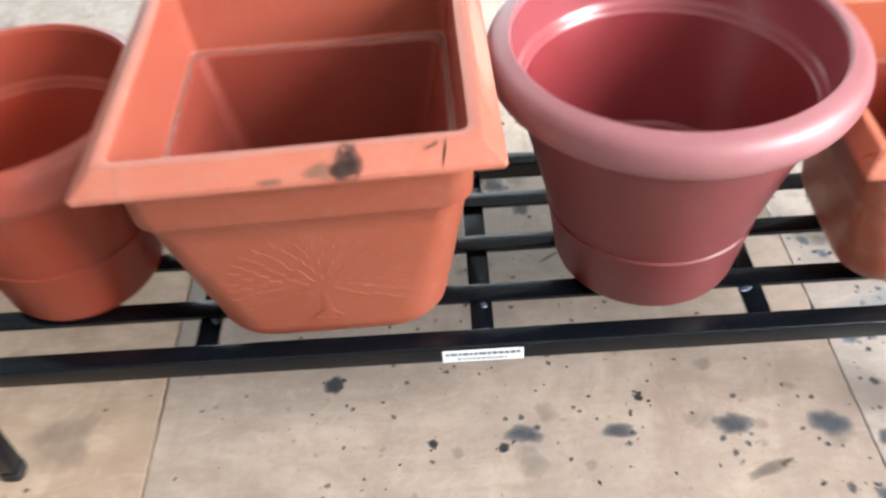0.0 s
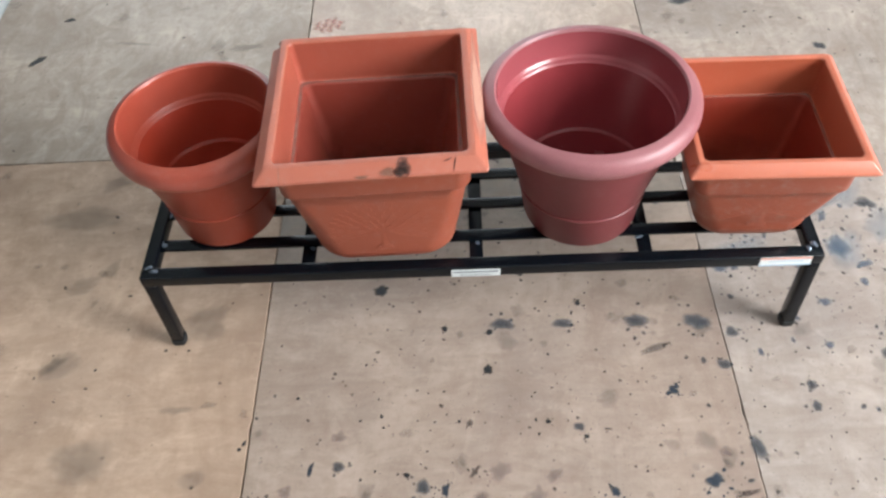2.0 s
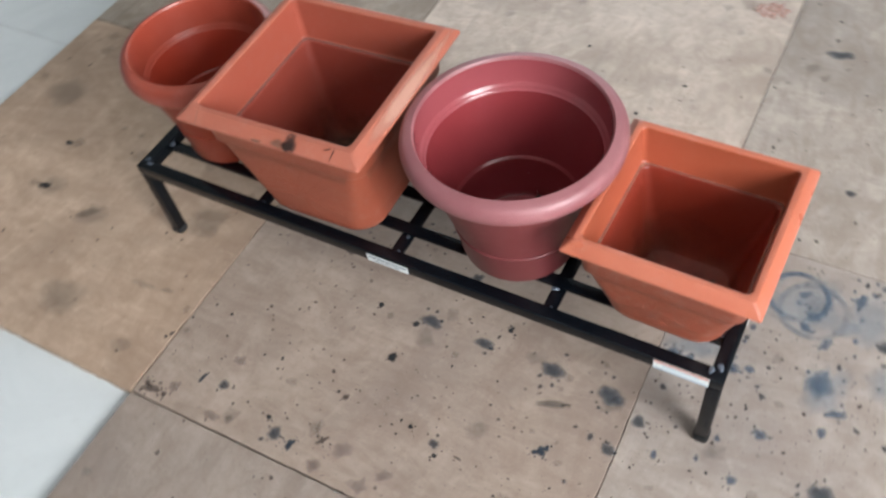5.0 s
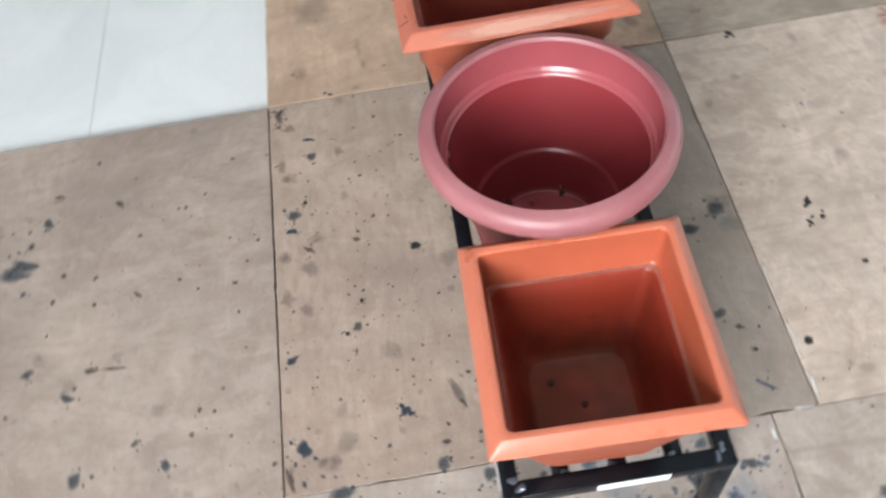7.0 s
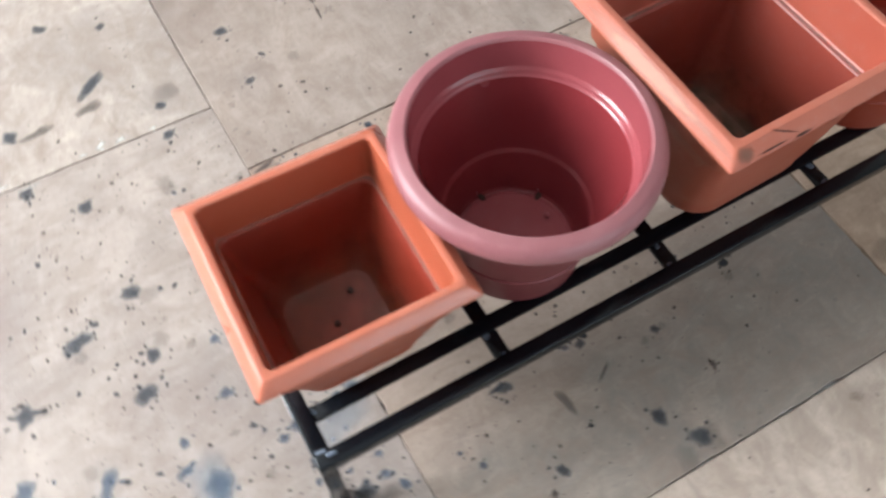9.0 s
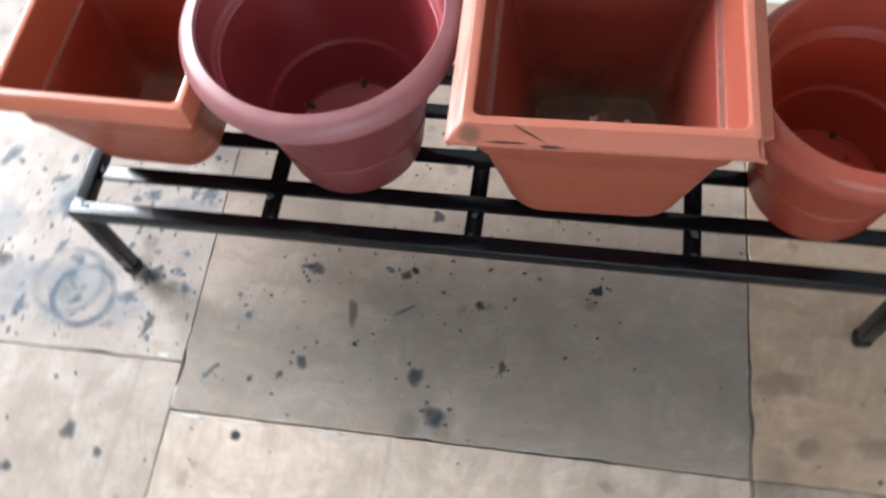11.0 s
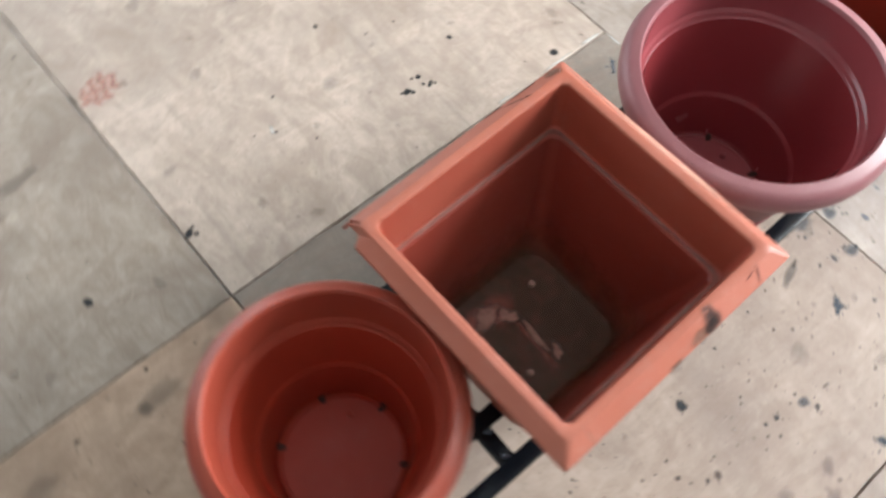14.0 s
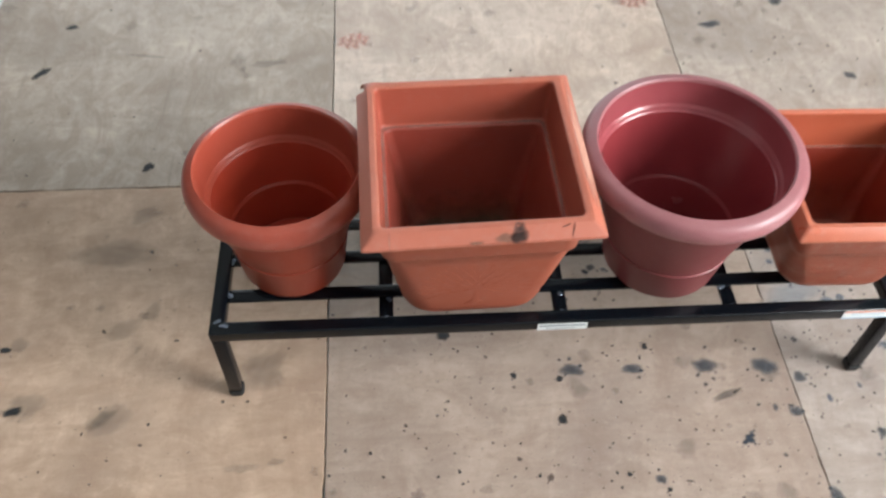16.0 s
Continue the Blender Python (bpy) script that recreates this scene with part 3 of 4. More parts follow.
stains("front", [(0.175, -0.858, 0.011, 2.0, 80), (0.178, -0.815, 0.011, 7.0, 84), (0.288, -0.651, 0.006), (0.255, -0.610, 0.004), (0.024, -0.781, 0.008, 2.2, 50), (-0.214, -0.836, 0.010, 2.0, 50), (-0.258, -0.967, 0.009, 2.5, 70), (0.304, -1.264, 0.03, 3.6, 15)], DROP, "grime_smear", ragged=0.25, seed=18, drops=3)

stains("left", [(-0.732, -0.405, 0.055), (-0.987, -0.164, 0.036, 1.8, 20), (-0.823, -0.196, 0.036, 1.5, 40), (-1.028, -0.029, 0.02), (-0.88, 0.1905, 0.06, 2.6, 5),
                (-0.78, 0.036, 0.022), (-0.476, 0.2315, 0.036, 2.0, 15), (-0.62, 0.3125, 0.03, 3, 5), (-1.2, 0.1025, 0.06), (-0.55, -0.104, 0.05), (-1.1, -0.354, 0.07)], GRIME, "grime_smear", seed=8)
stains("left", [(-0.799, 0.031, 0.012), (-0.511, -0.295, 0.013, 2.0, 10), (-0.572, -0.305, 0.018, 2.6, 5), (-0.844, -0.199, 0.022, 2.4, 35)], GRIME, "grime_smear", ragged=0.3, seed=66)
stains("left", [(-1.008, -0.174, 0.014, 2.0, 15), (-1.053, -0.038, 0.010, 1.6, 0), (-0.434, -0.377, 0.006, 2.0, 60), (-0.441, -0.388, 0.005)], TAR, "paint_drip", seed=9)
stains("back_left", [(-1.17, 0.7815, 0.022, 2.2, 50), (-1.13, 0.9645, 0.014, 1.8, 10), (-0.853, 0.4425, 0.016), (-0.62, 0.5225, 0.01)], TAR, "paint_drip", seed=10)
stains("back_left", [(-0.916, 0.8395, 0.022, 9.0, -8), (-0.60, 0.80, 0.03, 3, 10)], GRIME, "grime_smear", seed=11)
stains("back", [(0.062, 0.5185, 0.009, 1.4, 20), (0.07, 0.5115, 0.006), (0.052, 0.5215, 0.004), (0.108, 0.5055, 0.008, 2.2, 30), (0.098, 0.5135, 0.005), (0.117, 0.5015, 0.004), (0.1, 0.5325, 0.007), (0.088, 0.5365, 0.004),
                (-0.422, 0.5245, 0.011, 1.6, 40), (-0.412, 0.5165, 0.006), (-0.409, 0.5325, 0.004), (0.347, 0.4105, 0.010), (-0.1835, 0.600, 0.0035), (0.21, 0.5675, 0.007), (0.284, 0.6945, 0.006), (0.02, 0.7525, 0.006)], TAR, "paint_drip", ragged=0.12, seed=12)
stains("back", [(x0 + dx * 0.020 + 0.003 * dy, y0 + dy * 0.0125, 0.0085 + 0.0012 * ((dx + 2 * dy) % 3), 1.5 + 0.4 * ((dx * 7 + dy * 3) % 2), 37 * (dx + 3 * dy)) for x0, y0 in ((-0.384, 0.885), (0.3955, 1.037)) for dx in (-1.5, -0.504, 0.5, 1.5) for dy in (-2, -1.004, 0, 1, 2) if abs(dx) + abs(dy) < 3.2], PINK, "stamp_mark", ragged=0.1, seed=13)
stains("back", [(-0.186, 0.610, 0.0075, 2.2, 75), (0.3365, 1.141, 0.016, 4.0, 12), (0.330, 1.139, 0.010, 3.0, 10), (0.345, 1.143, 0.010, 3.0, 14), (0.43, 0.3885, 0.012, 9, 0), (0.34, 0.3885, 0.010, 12, 1), (0.2, 0.3885, 0.008, 12, 0)], WHITE, "scrape_mark", ragged=0.35, seed=14)
stains("back_right", [(0.618, 0.4355, 0.018), (0.795, 1.022, 0.022), (0.587, 0.9245, 0.026, 2, 10), (1.118, 0.5465, 0.016), (0.7, 0.5025, 0.012), (0.56, 0.4625, 0.01), (0.9, 0.7025, 0.02)], INK, "ink_stain", seed=16)
stains("front_right", [(0.72, -1.062, 0.016), (0.672, -0.857, 0.028, 3.0, 40), (0.566, -0.736, 0.013), (0.854, -0.804, 0.02), (0.604, -1.004, 0.012)], INK, "ink_stain", seed=19)
stains("front_right", [(0.600, -0.690, 0.006, 5.0, 8), (0.664, -0.695, 0.008, 3.0, 25), (0.704, -0.699, 0.010, 2.4, 40), (0.740, -0.692, 0.006, 4.0, 5), (0.90, -0.694, 0.007, 6.0, 3)], WHITE, "scrape_mark", ragged=0.4, seed=20, drops=5)
stains("front_right", [(0.70, -0.80, 0.024, 4.0, 15), (0.80, -0.79, 0.02, 3.5, 8)], SMEAR, "grime_smear", ragged=0.35, seed=67)

stains("centre", [(0.463, 0.3545, 0.008, 6, 90), (0.4665, 0.2525, 0.0045, 20, 90), (0.28, 0.379, 0.004, 24, 0), (-0.1, 0.379, 0.003, 24, 0)], WHITE, "scrape_mark", ragged=0.3, seed=61)
stains("right", [(0.5, 0.2955, 0.010, 4, 5), (0.6, 0.2975, 0.005, 16, 0), (0.854, -0.671, 0.006, 20, 0)], WHITE, "scrape_mark", ragged=0.3, seed=62)

def ring_stain(x, y, radius, width, material, seed, most, label):
    """The ring left by a tin's foot, broken and smeared."""
    bm = bmesh.new()
    layer = bm.verts.layers.float.new("cover")
    rings = []
    for k, cover in ((-1.0, 0.0), (-0.35, 0.8), (0.3, 0.85), (1.2, 0.0)):
        rings.append([])
        for i in range(64):
            a = 2 * math.pi * i / 64
            w = (radius + width * k) * (1 + 0.03 * noise.noise((math.cos(a) * 2, math.sin(a) * 2, seed)))
            v = bm.verts.new((w * math.cos(a), w * math.sin(a), 0))
            v[layer] = min(1.0, cover * most * (0.95 + 0.8 * noise.noise((math.cos(a) * 1.5, math.sin(a) * 1.5, seed + 6))))
            rings[-1].append(v)
    for p, q in zip(rings, rings[1:]):
        for i in range(64):
            bm.faces.new((p[i], p[(i + 1) % 64], q[(i + 1) % 64], q[i]))
    ring = part("ring_stain", bm, material, SHEETS["right"], label)
    ring.location = SHEETS["right"].matrix_basis.inverted() @ Vector((x, y, 0.0009 + 0.0001 * seed))


ring_stain(0.671, 0.207, 0.053, 0.0075, BLUE, 3, 1.05, "pale blue ring left by a paint tin")
ring_stain(0.703, 0.184, 0.060, 0.008, BLUE, 4, 0.55, "fainter pale blue ring left by a paint tin")


def spatter(on, count, material, seed, low, high, thick=None):
    """Fine drops too many to count, as one mesh; thick(x, y) gives the share of drops kept."""
    ob = SHEETS[on]
    rng = random.Random(seed)
    w, h = ob.dimensions.x / 2 - 0.01, ob.dimensions.y / 2 - 0.01
    bm = bmesh.new()
    for k in range(count):
        x, y = rng.uniform(-w, w), rng.uniform(-h, h)
        if noise.noise((x * 4 + seed, y * 4, 2)) < rng.uniform(-0.55, 0.35) or (thick and rng.random() > thick(x, y)):
            continue
        r = low + (high - low) * rng.random() ** 4
        blob(bm, x, y, 0.0003 + 0.00002 * (k % 5), r * rng.uniform(1, 1.5), r, rng.uniform(0, 3), rng, 0.3, steps=9)
    mark = part("spatter", bm, material, ob, "fine dark paint spatter")
    mark["kind"] = "stuff"


bpy.context.view_layer.update()
spatter("centre", 170, SMUDGE, 51, 0.003, 0.022, lambda x, y: 1.0 if y < 0.05 else 0.4)
spatter("right", 200, SMUDGE, 52, 0.003, 0.024)
spatter("front", 110, SMUDGE, 53, 0.003, 0.03)
spatter("back", 120, SMUDGE, 54, 0.002, 0.016)
spatter("back_left", 50, SMUDGE, 55, 0.003, 0.025)
spatter("left", 90, SMUDGE, 56, 0.003, 0.035)
spatter("back_right", 90, SMUDGE, 57, 0.003, 0.02)
spatter("front_right", 80, SMUDGE, 58, 0.003, 0.03)
spatter("centre", 260, INK, 71, 0.001, 0.005, lambda x, y: 1.0 if y < -0.2 else 0.15)
spatter("right", 420, INK, 72, 0.001, 0.007)
spatter("centre", 800, DROP, 39, 0.0007, 0.0045, lambda x, y: 1.0 if x > -0.25 else 0.5)
spatter("right", 900, DROP, 40, 0.0007, 0.005)
spatter("left", 160, DROP, 43, 0.001, 0.006)
spatter("front", 200, DROP, 44, 0.001, 0.007)
spatter("back_right", 160, DROP, 45, 0.001, 0.006)
spatter("centre", 900, TAR, 31, 0.0005, 0.0032, lambda x, y: (0.9 if y < 0.1 else 0.35) * (0.25 if x < -0.25 else 1))
spatter("right", 1500, BLUE, 42, 0.001, 0.007, lambda x, y: 1.0 if y > 0.15 else 0.1)
spatter("right", 1700, TAR, 32, 0.0005, 0.0036, lambda x, y: 1.0 if x < 0.25 else 0.6)
spatter("back", 110, TAR, 33, 0.0007, 0.0038)
spatter("back_right", 220, TAR, 34, 0.0007, 0.0045)
spatter("front", 220, TAR, 35, 0.0006, 0.0045)
spatter("front_right", 200, TAR, 36, 0.0007, 0.0045)
spatter("left", 60, TAR, 37, 0.001, 0.004)
spatter("back_left", 50, TAR, 38, 0.001, 0.004)

# the small drops round the larger stains
for (on, material), rows in SPLASHES.items():
    rng = random.Random(len(rows))
    bm = bmesh.new()
    for x, y, size, turn in rows:
        blob(bm, x, y, 0.00055, size * rng.uniform(1, 1.4), size, turn, rng, 0.3, steps=9)
    part("spatter", bm, material, SHEETS[on], "small drops round the stains")["kind"] = "stuff"

# ---- plant stand ----
RAIL_TOP, STAND_TOP = 0.2185, 0.2108
stand = thing("plant_stand", "low black-painted welded steel plant stand with slatted top", "plant stand")
HX, HY, TUBE = 0.607, 0.160, 0.025
SLATS, CROSSBARS = (-0.0760, 0.0030, 0.0800), (-0.306, 0.0, 0.303)
for side in (-1, 1):
    part("rail", boxed(-HX, HX, side * HY - (TUBE if side > 0 else 0), side * HY + (0 if side > 0 else TUBE), RAIL_TOP - TUBE, RAIL_TOP, bevel=0.0028, segments=3), ENAMEL, stand, smooth=True)
    x0 = side * HX - (TUBE if side > 0 else 0)
    part("end_rail", boxed(x0, x0 + TUBE, -HY + TUBE, HY - TUBE, RAIL_TOP - TUBE - 0.0006, RAIL_TOP - 0.0006, bevel=0.0028, segments=3), ENAMEL, stand, smooth=True)
for y in SLATS:
    part("slat", boxed(-HX + TUBE, HX - TUBE, y - 0.0125, y + 0.0125, STAND_TOP - 0.006, STAND_TOP, bevel=0.0012), ENAMEL, stand, smooth=True)
for x in CROSSBARS:
    part("crossbar", boxed(x - 0.0125, x + 0.0125, -HY + TUBE, HY - TUBE, STAND_TOP - 0.0125, STAND_TOP - 0.0063, bevel=0.0012), ENAMEL, stand, smooth=True)
for sx in (-1, 1):
    for sy in (-1, 1):
        cx, cy = sx * (HX - TUBE / 2), sy * (HY - TUBE / 2)
        leg = part("leg", boxed(cx - TUBE / 2 + 0.0005, cx + TUBE / 2 - 0.0005, cy - TUBE / 2 + 0.0005, cy + TUBE / 2 - 0.0005, 0.012, RAIL_TOP - TUBE + 0.0002, bevel=0.0035, segments=3), ENAMEL, stand, smooth=True)
        rings = [[(cx + x, cy + y, z) for x, y, z in rounded_square(half, corner, z)] for half, corner, z in
                 ((0.0085, 0.006, 0.0), (0.0118, 0.008, 0.0008), (0.0134, 0.0085, 0.0035), (0.0139, 0.0075, 0.009), (0.0137, 0.0065, 0.0165), (0.0128, 0.006, 0.0175))]
        part("foot_cap", loft(rings, close_first=True, close_last=True), RUBBER, leg, "black rubber foot cap", smooth=True, sharp=50)


def bead(x, y, z, parent, rng):
    """A short ragged run of weld spatter."""
    bm = bmesh.new()
    turn = rng.uniform(0, math.pi)
    for i in range(3):
        d, size = (i - 1) * rng.uniform(0.0032, 0.0048), rng.uniform(0.0026, 0.0044)
        centre = Vector((x + d * math.cos(turn), y + d * math.sin(turn), z + rng.uniform(-0.0008, 0.0004)))
        made = bmesh.ops.create_icosphere(bm, subdivisions=2, radius=1)
        for v in made["verts"]:
            k = 1 + 0.35 * noise.noise(v.co * 2.5 + centre * 50)
            v.co = Vector((v.co.x * size * 1.2 * k, v.co.y * size * k, v.co.z * size * 0.55 * k)) + centre
    part("weld_bead", bm, WELD, parent, smooth=True)


rng = random.Random(5)
for sx in (-1, 1):
    for y in SLATS:
        bead(sx * (HX - TUBE - 0.001), y + rng.uniform(-0.008, 0.008), STAND_TOP + 0.0012, stand, rng)
    for sy in (-1, 1):
        bead(sx * (HX - TUBE), sy * (HY - 0.016), RAIL_TOP - 0.0002, stand, rng)
        bead(sx * (HX - TUBE / 2), sy * (HY - TUBE), RAIL_TOP - 0.0002, stand, rng)
for x in CROSSBARS:
    for y in (-HY + TUBE + 0.002, SLATS[0] - 0.0135, SLATS[2] + 0.0135, HY - TUBE - 0.002):
        bead(x + rng.uniform(-0.006, 0.006), y, STAND_TOP - 0.0062, stand, rng)


def label_bars(rows, parent):
    """Plain bars in place of print; rows: (x0, x1, z0, z1, material)."""
    for x0, x1, z0, z1, m in rows:
        part("print_bar", boxed(x0, x1, -0.0012, -0.0008, z0, z1), m, parent)


paper = tagged(part("sticker", boxed(-0.0455, 0.0415, -0.0008, 0, -0.0105, 0.0085, bevel=0.0003, segments=1), PAPER), "small white paper maker's label with dark print", "label")
paper.location = (0, -HY - 0.0002, 0.2050)
rng = random.Random(8)
rows, x = [], -0.042
while x < 0.036:
    w = rng.uniform(0.003, 0.0075)
    rows.append((x, min(x + w, 0.038), 0.0005, 0.0045, PRINT))
    x += w + 0.0012
x = -0.030
while x < 0.024:
    w = rng.uniform(0.002, 0.006)
    rows.append((x, min(x + w, 0.026), -0.0065, -0.0045, PRINT))
    x += w + 0.001
label_bars(rows, paper)
paper2 = tagged(part("sticker", boxed(-0.045, 0.045, -0.0008, 0, -0.012, 0.0115, bevel=0.0003, segments=1), PAPER), "white paper label with red and blue printed bands", "label")
paper2.location = (0.5405, -HY - 0.0002, 0.2062)
label_bars([(-0.044, 0.044, 0.0065, 0.011, RED_PRINT), (-0.03, 0.03, 0.000, 0.0022, BLUE_PRINT), (-0.044, 0.044, -0.0112, -0.008, BLUE_PRINT)], paper2)
paper3 = tagged(part("sticker", boxed(0, 0.0008, -0.05, 0.05, -0.009, 0.010, bevel=0.0003, segments=1), PAPER), "blank white paper label on the stand's end rail", "label")
paper3.location = (HX + 0.0002, 0.018, 0.2065)


# ---- pots ----
def profile_rings(profile, ring):
    return [ring(*row) for row in profile]


def tree_relief(parent, half_at, z0, height, width, material, seed):
    """A low raised tree on the pot's front, in fine ridges: trunk, and branches fanning into leaves."""
    rng = random.Random(seed)
    bm = bmesh.new()

    def ridge(p, q, w, lift=0.00025):
        (u0, v0), (u1, v1) = p, q
        d = Vector((u1 - u0, v1 - v0))
        if d.length < 1e-5:
            return
        nrm = Vector((-d.y, d.x)).normalized() * w
        out = []
        for (u, v), k in (((u0, v0), 1.0), ((u1, v1), 0.6)):
            for side, up in ((-1, -0.0006), (0, lift), (1, -0.0006)):
                uu, vv = u + side * nrm.x * k, v + side * nrm.y * k
                out.append(bm.verts.new((uu, -half_at(z0 + vv) - up, z0 + vv)))
        for i in (0, 1):
            bm.faces.new((out[i], out[i + 1], out[i + 4], out[i + 3]))

    ridge((-0.016, 0.0), (0.016, 0.0), 0.003)
    ridge((0, 0.0), (0, height * 0.34), 0.008)
    for side in (-1, 1):
        ridge((side * 0.002, height * 0.1), (side * 0.014, 0.002), 0.003)
    for ring in range(6):
        n = 7 + 3 * ring
        for i in range(n):
            a = radians(-112 + 224 * (i + 0.3 * rng.random()) / (n - 1))
            near, far = (ring + 0.9) / 7, (ring + 1.75) / 7
            u, v = math.sin(a) * width, math.cos(a) * height * 0.62
            ridge((u * near, height * 0.40 + v * near), (u * far, height * 0.40 + v * far), 0.0022)
    part("embossed_tree", bm, material, parent, "low embossed leafy tree on the front", smooth=True)


def square_pot(name, label, at, turn, lip, z_top, base, material, rim_material, band_material, inner_material, dust, soiled, dirt_material, knobs, knob_material, broken=False):
    """A moulded square planter: flared rim with chamfer and lip, collar, rounded tapering body, stepped inside. z counts from its base."""
    pot = thing(name, label, "plant pot", at=at, turn=turn)
    k = lip / 0.176
    h = z_top
    opening, collar = lip - 0.0295 * k, lip - 0.025 * k
    body_top = collar - 0.006 * k

    def body_half(z):
        f = min(max((z - 0.045) / (h - 0.085 - 0.045), 0), 1)
        return base + 0.034 * k + (body_top - base - 0.034 * k) * f

    outer = []
    for i in range(9):
        a = radians(90 * i / 8)
        outer.append((body_half(0.045) - 0.055 * k * (1 - math.sin(a)) ** 1.1 - 0.004, 0.053 * k, 0.054 * (1 - math.cos(a))))
    for i in range(1, 7):
        z = 0.054 + (h - 0.085 - 0.054) * i / 6
        outer.append((body_half(z) - 0.004 * (1 - i / 6), 0.053 * k - 0.025 * k * i / 6, z))
    outer += [(collar - 0.003, 0.026 * k, h - 0.082), (collar - 0.001, 0.025 * k, h - 0.078), (collar + 0.001, 0.024 * k, h - 0.034), (collar + 0.002, 0.022 * k, h - 0.024)]
    rim = [(collar + 0.002, 0.022 * k, h - 0.024), (lip - 0.004, 0.005, h - 0.0225), (lip - 0.001, 0.0045, h - 0.021), (lip, 0.0045, h - 0.019), (lip, 0.0045, h - 0.0165), (lip - 0.0008, 0.0045, h - 0.0145),
           (opening + 0.0135 * k, 0.006, h - 0.002), (opening + 0.0115 * k, 0.007, h - 0.0006), (opening + 0.004, 0.009, h), (opening + 0.001, 0.0098, h - 0.0012), (opening, 0.0105, h - 0.004)]
    ledge = h - 0.081 * k ** 0.5
    inner = [(opening, 0.0105, h - 0.004), (opening - 0.005 * k, 0.012, ledge + 0.003), (opening - 0.0065 * k, 0.0125, ledge + 0.0006), (opening - 0.0085 * k, 0.013, ledge), (opening - 0.0125 * k, 0.014, ledge - 0.0005),
             (opening - 0.0145 * k, 0.015, ledge - 0.003)]
    for i in range(1, 6):
        f = i / 5
        inner.append((opening - 0.0145 * k + (base + 0.004 - opening + 0.0145 * k) * f * 0.95, 0.015 + (0.035 * k - 0.015) * f ** 2, ledge - 0.003 + (0.029 - ledge) * f))
    inner += [(base - 0.001, 0.035 * k, 0.0155), (base - 0.0045, 0.0335 * k, 0.0108), (base - 0.010, 0.031 * k, 0.0085)]
    part("body", loft(profile_rings(outer, rounded_square), close_first=True), material, pot, smooth=True, sharp=38)
    rings = profile_rings(rim, rounded_square)
    if broken:
        # beside one corner the lip has broken away and left a bent hook
        for j, ring in enumerate(rings):
            x, y, z = ring[15]
            ring[16:16] = [(x, y - 0.008, z), (x, y - 0.018, z), (x, y - 0.026, z)]
            if 1 <= j <= 5:
                inset = rings[0][0][0]
                for i in range(13, 18):
                    x, y, z = ring[i]
                    ring[i] = (-inset - (0.009 if j < 4 else 0.011), y, z + 0.002)
                for i in range(8, 13):
                    x, y, z = ring[i]
                    bend = (i - 8) / 4
                    ring[i] = (max(x, -inset - 0.006) + 0.002 * bend, y - 0.002 * bend, z - 0.006 * bend)
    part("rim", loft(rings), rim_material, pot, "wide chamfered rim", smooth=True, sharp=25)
    part("inner_band", loft(profile_rings(inner[:3], rounded_square)), band_material, pot, "sloping band inside the rim, above the ledge", smooth=True, sharp=25)
    part("inside", loft(profile_rings(inner[2:], rounded_square), close_last=True), inner_material, pot, "inside wall and floor, shade put into the colour", smooth=True, sharp=25)
    part("ledge", loft(profile_rings([(opening - 0.0072 * k, 0.0126, ledge + 0.0012), (opening - 0.0087 * k, 0.0132, ledge + 0.0004), (opening - 0.0118 * k, 0.0138, ledge - 0.0001)], rounded_square)), dust, pot, "pale dusty ledge", smooth=True, sharp=60)
    tree_relief(pot, lambda z: body_half(z) - 0.0035 * (1 - min(max((z - 0.05) / (h - 0.135), 0), 1)), 0.056, 0.134 * k, 0.094 * k, material, 3)
    # what the soil left on the floor and the foot of the walls: one thin film, as thick as soiled(x, y) says, 0 to 1
    bm = bmesh.new()
    layer = bm.verts.layers.float.new("cover")
    reach = base - 0.0105
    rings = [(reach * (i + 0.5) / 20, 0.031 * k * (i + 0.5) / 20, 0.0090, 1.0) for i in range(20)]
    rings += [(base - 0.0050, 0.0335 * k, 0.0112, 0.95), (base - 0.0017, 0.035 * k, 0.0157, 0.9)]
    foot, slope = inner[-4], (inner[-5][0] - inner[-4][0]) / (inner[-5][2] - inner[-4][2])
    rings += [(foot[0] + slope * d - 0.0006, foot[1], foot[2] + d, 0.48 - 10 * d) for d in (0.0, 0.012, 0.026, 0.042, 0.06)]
    rows = []
    for half, corner, z, share in rings:
        corners, row = rounded_square(half, corner, z, 4), []
        for i, p in enumerate(corners):
            steps = 12 if i % 5 == 4 else 1
            row += [Vector(p).lerp(Vector(corners[(i + 1) % 20]), t / steps) for t in range(steps)]
        rows.append([bm.verts.new(p) for p in row])
        for v in rows[-1]:
            x, y = max(-1.0, min(1.0, v.co.x / reach)), max(-1.0, min(1.0, v.co.y / reach))
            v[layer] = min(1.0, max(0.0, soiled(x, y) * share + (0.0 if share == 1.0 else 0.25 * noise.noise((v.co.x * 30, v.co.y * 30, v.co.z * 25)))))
    for p, q in zip(rows, rows[1:]):
        for i in range(len(p)):
            bm.faces.new((p[i], p[(i + 1) % len(p)], q[(i + 1) % len(p)], q[i]))
    bm.faces.new(rows[0])
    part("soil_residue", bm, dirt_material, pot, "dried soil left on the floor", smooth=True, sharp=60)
    for x, y in knobs:
        part("drain_knob", loft([circle(0.0050, 0.0085, 16), circle(0.0048, 0.0130, 16), circle(0.0036, 0.0145, 16)], close_last=True), knob_material, pot, smooth=True).location = (x, y, 0)
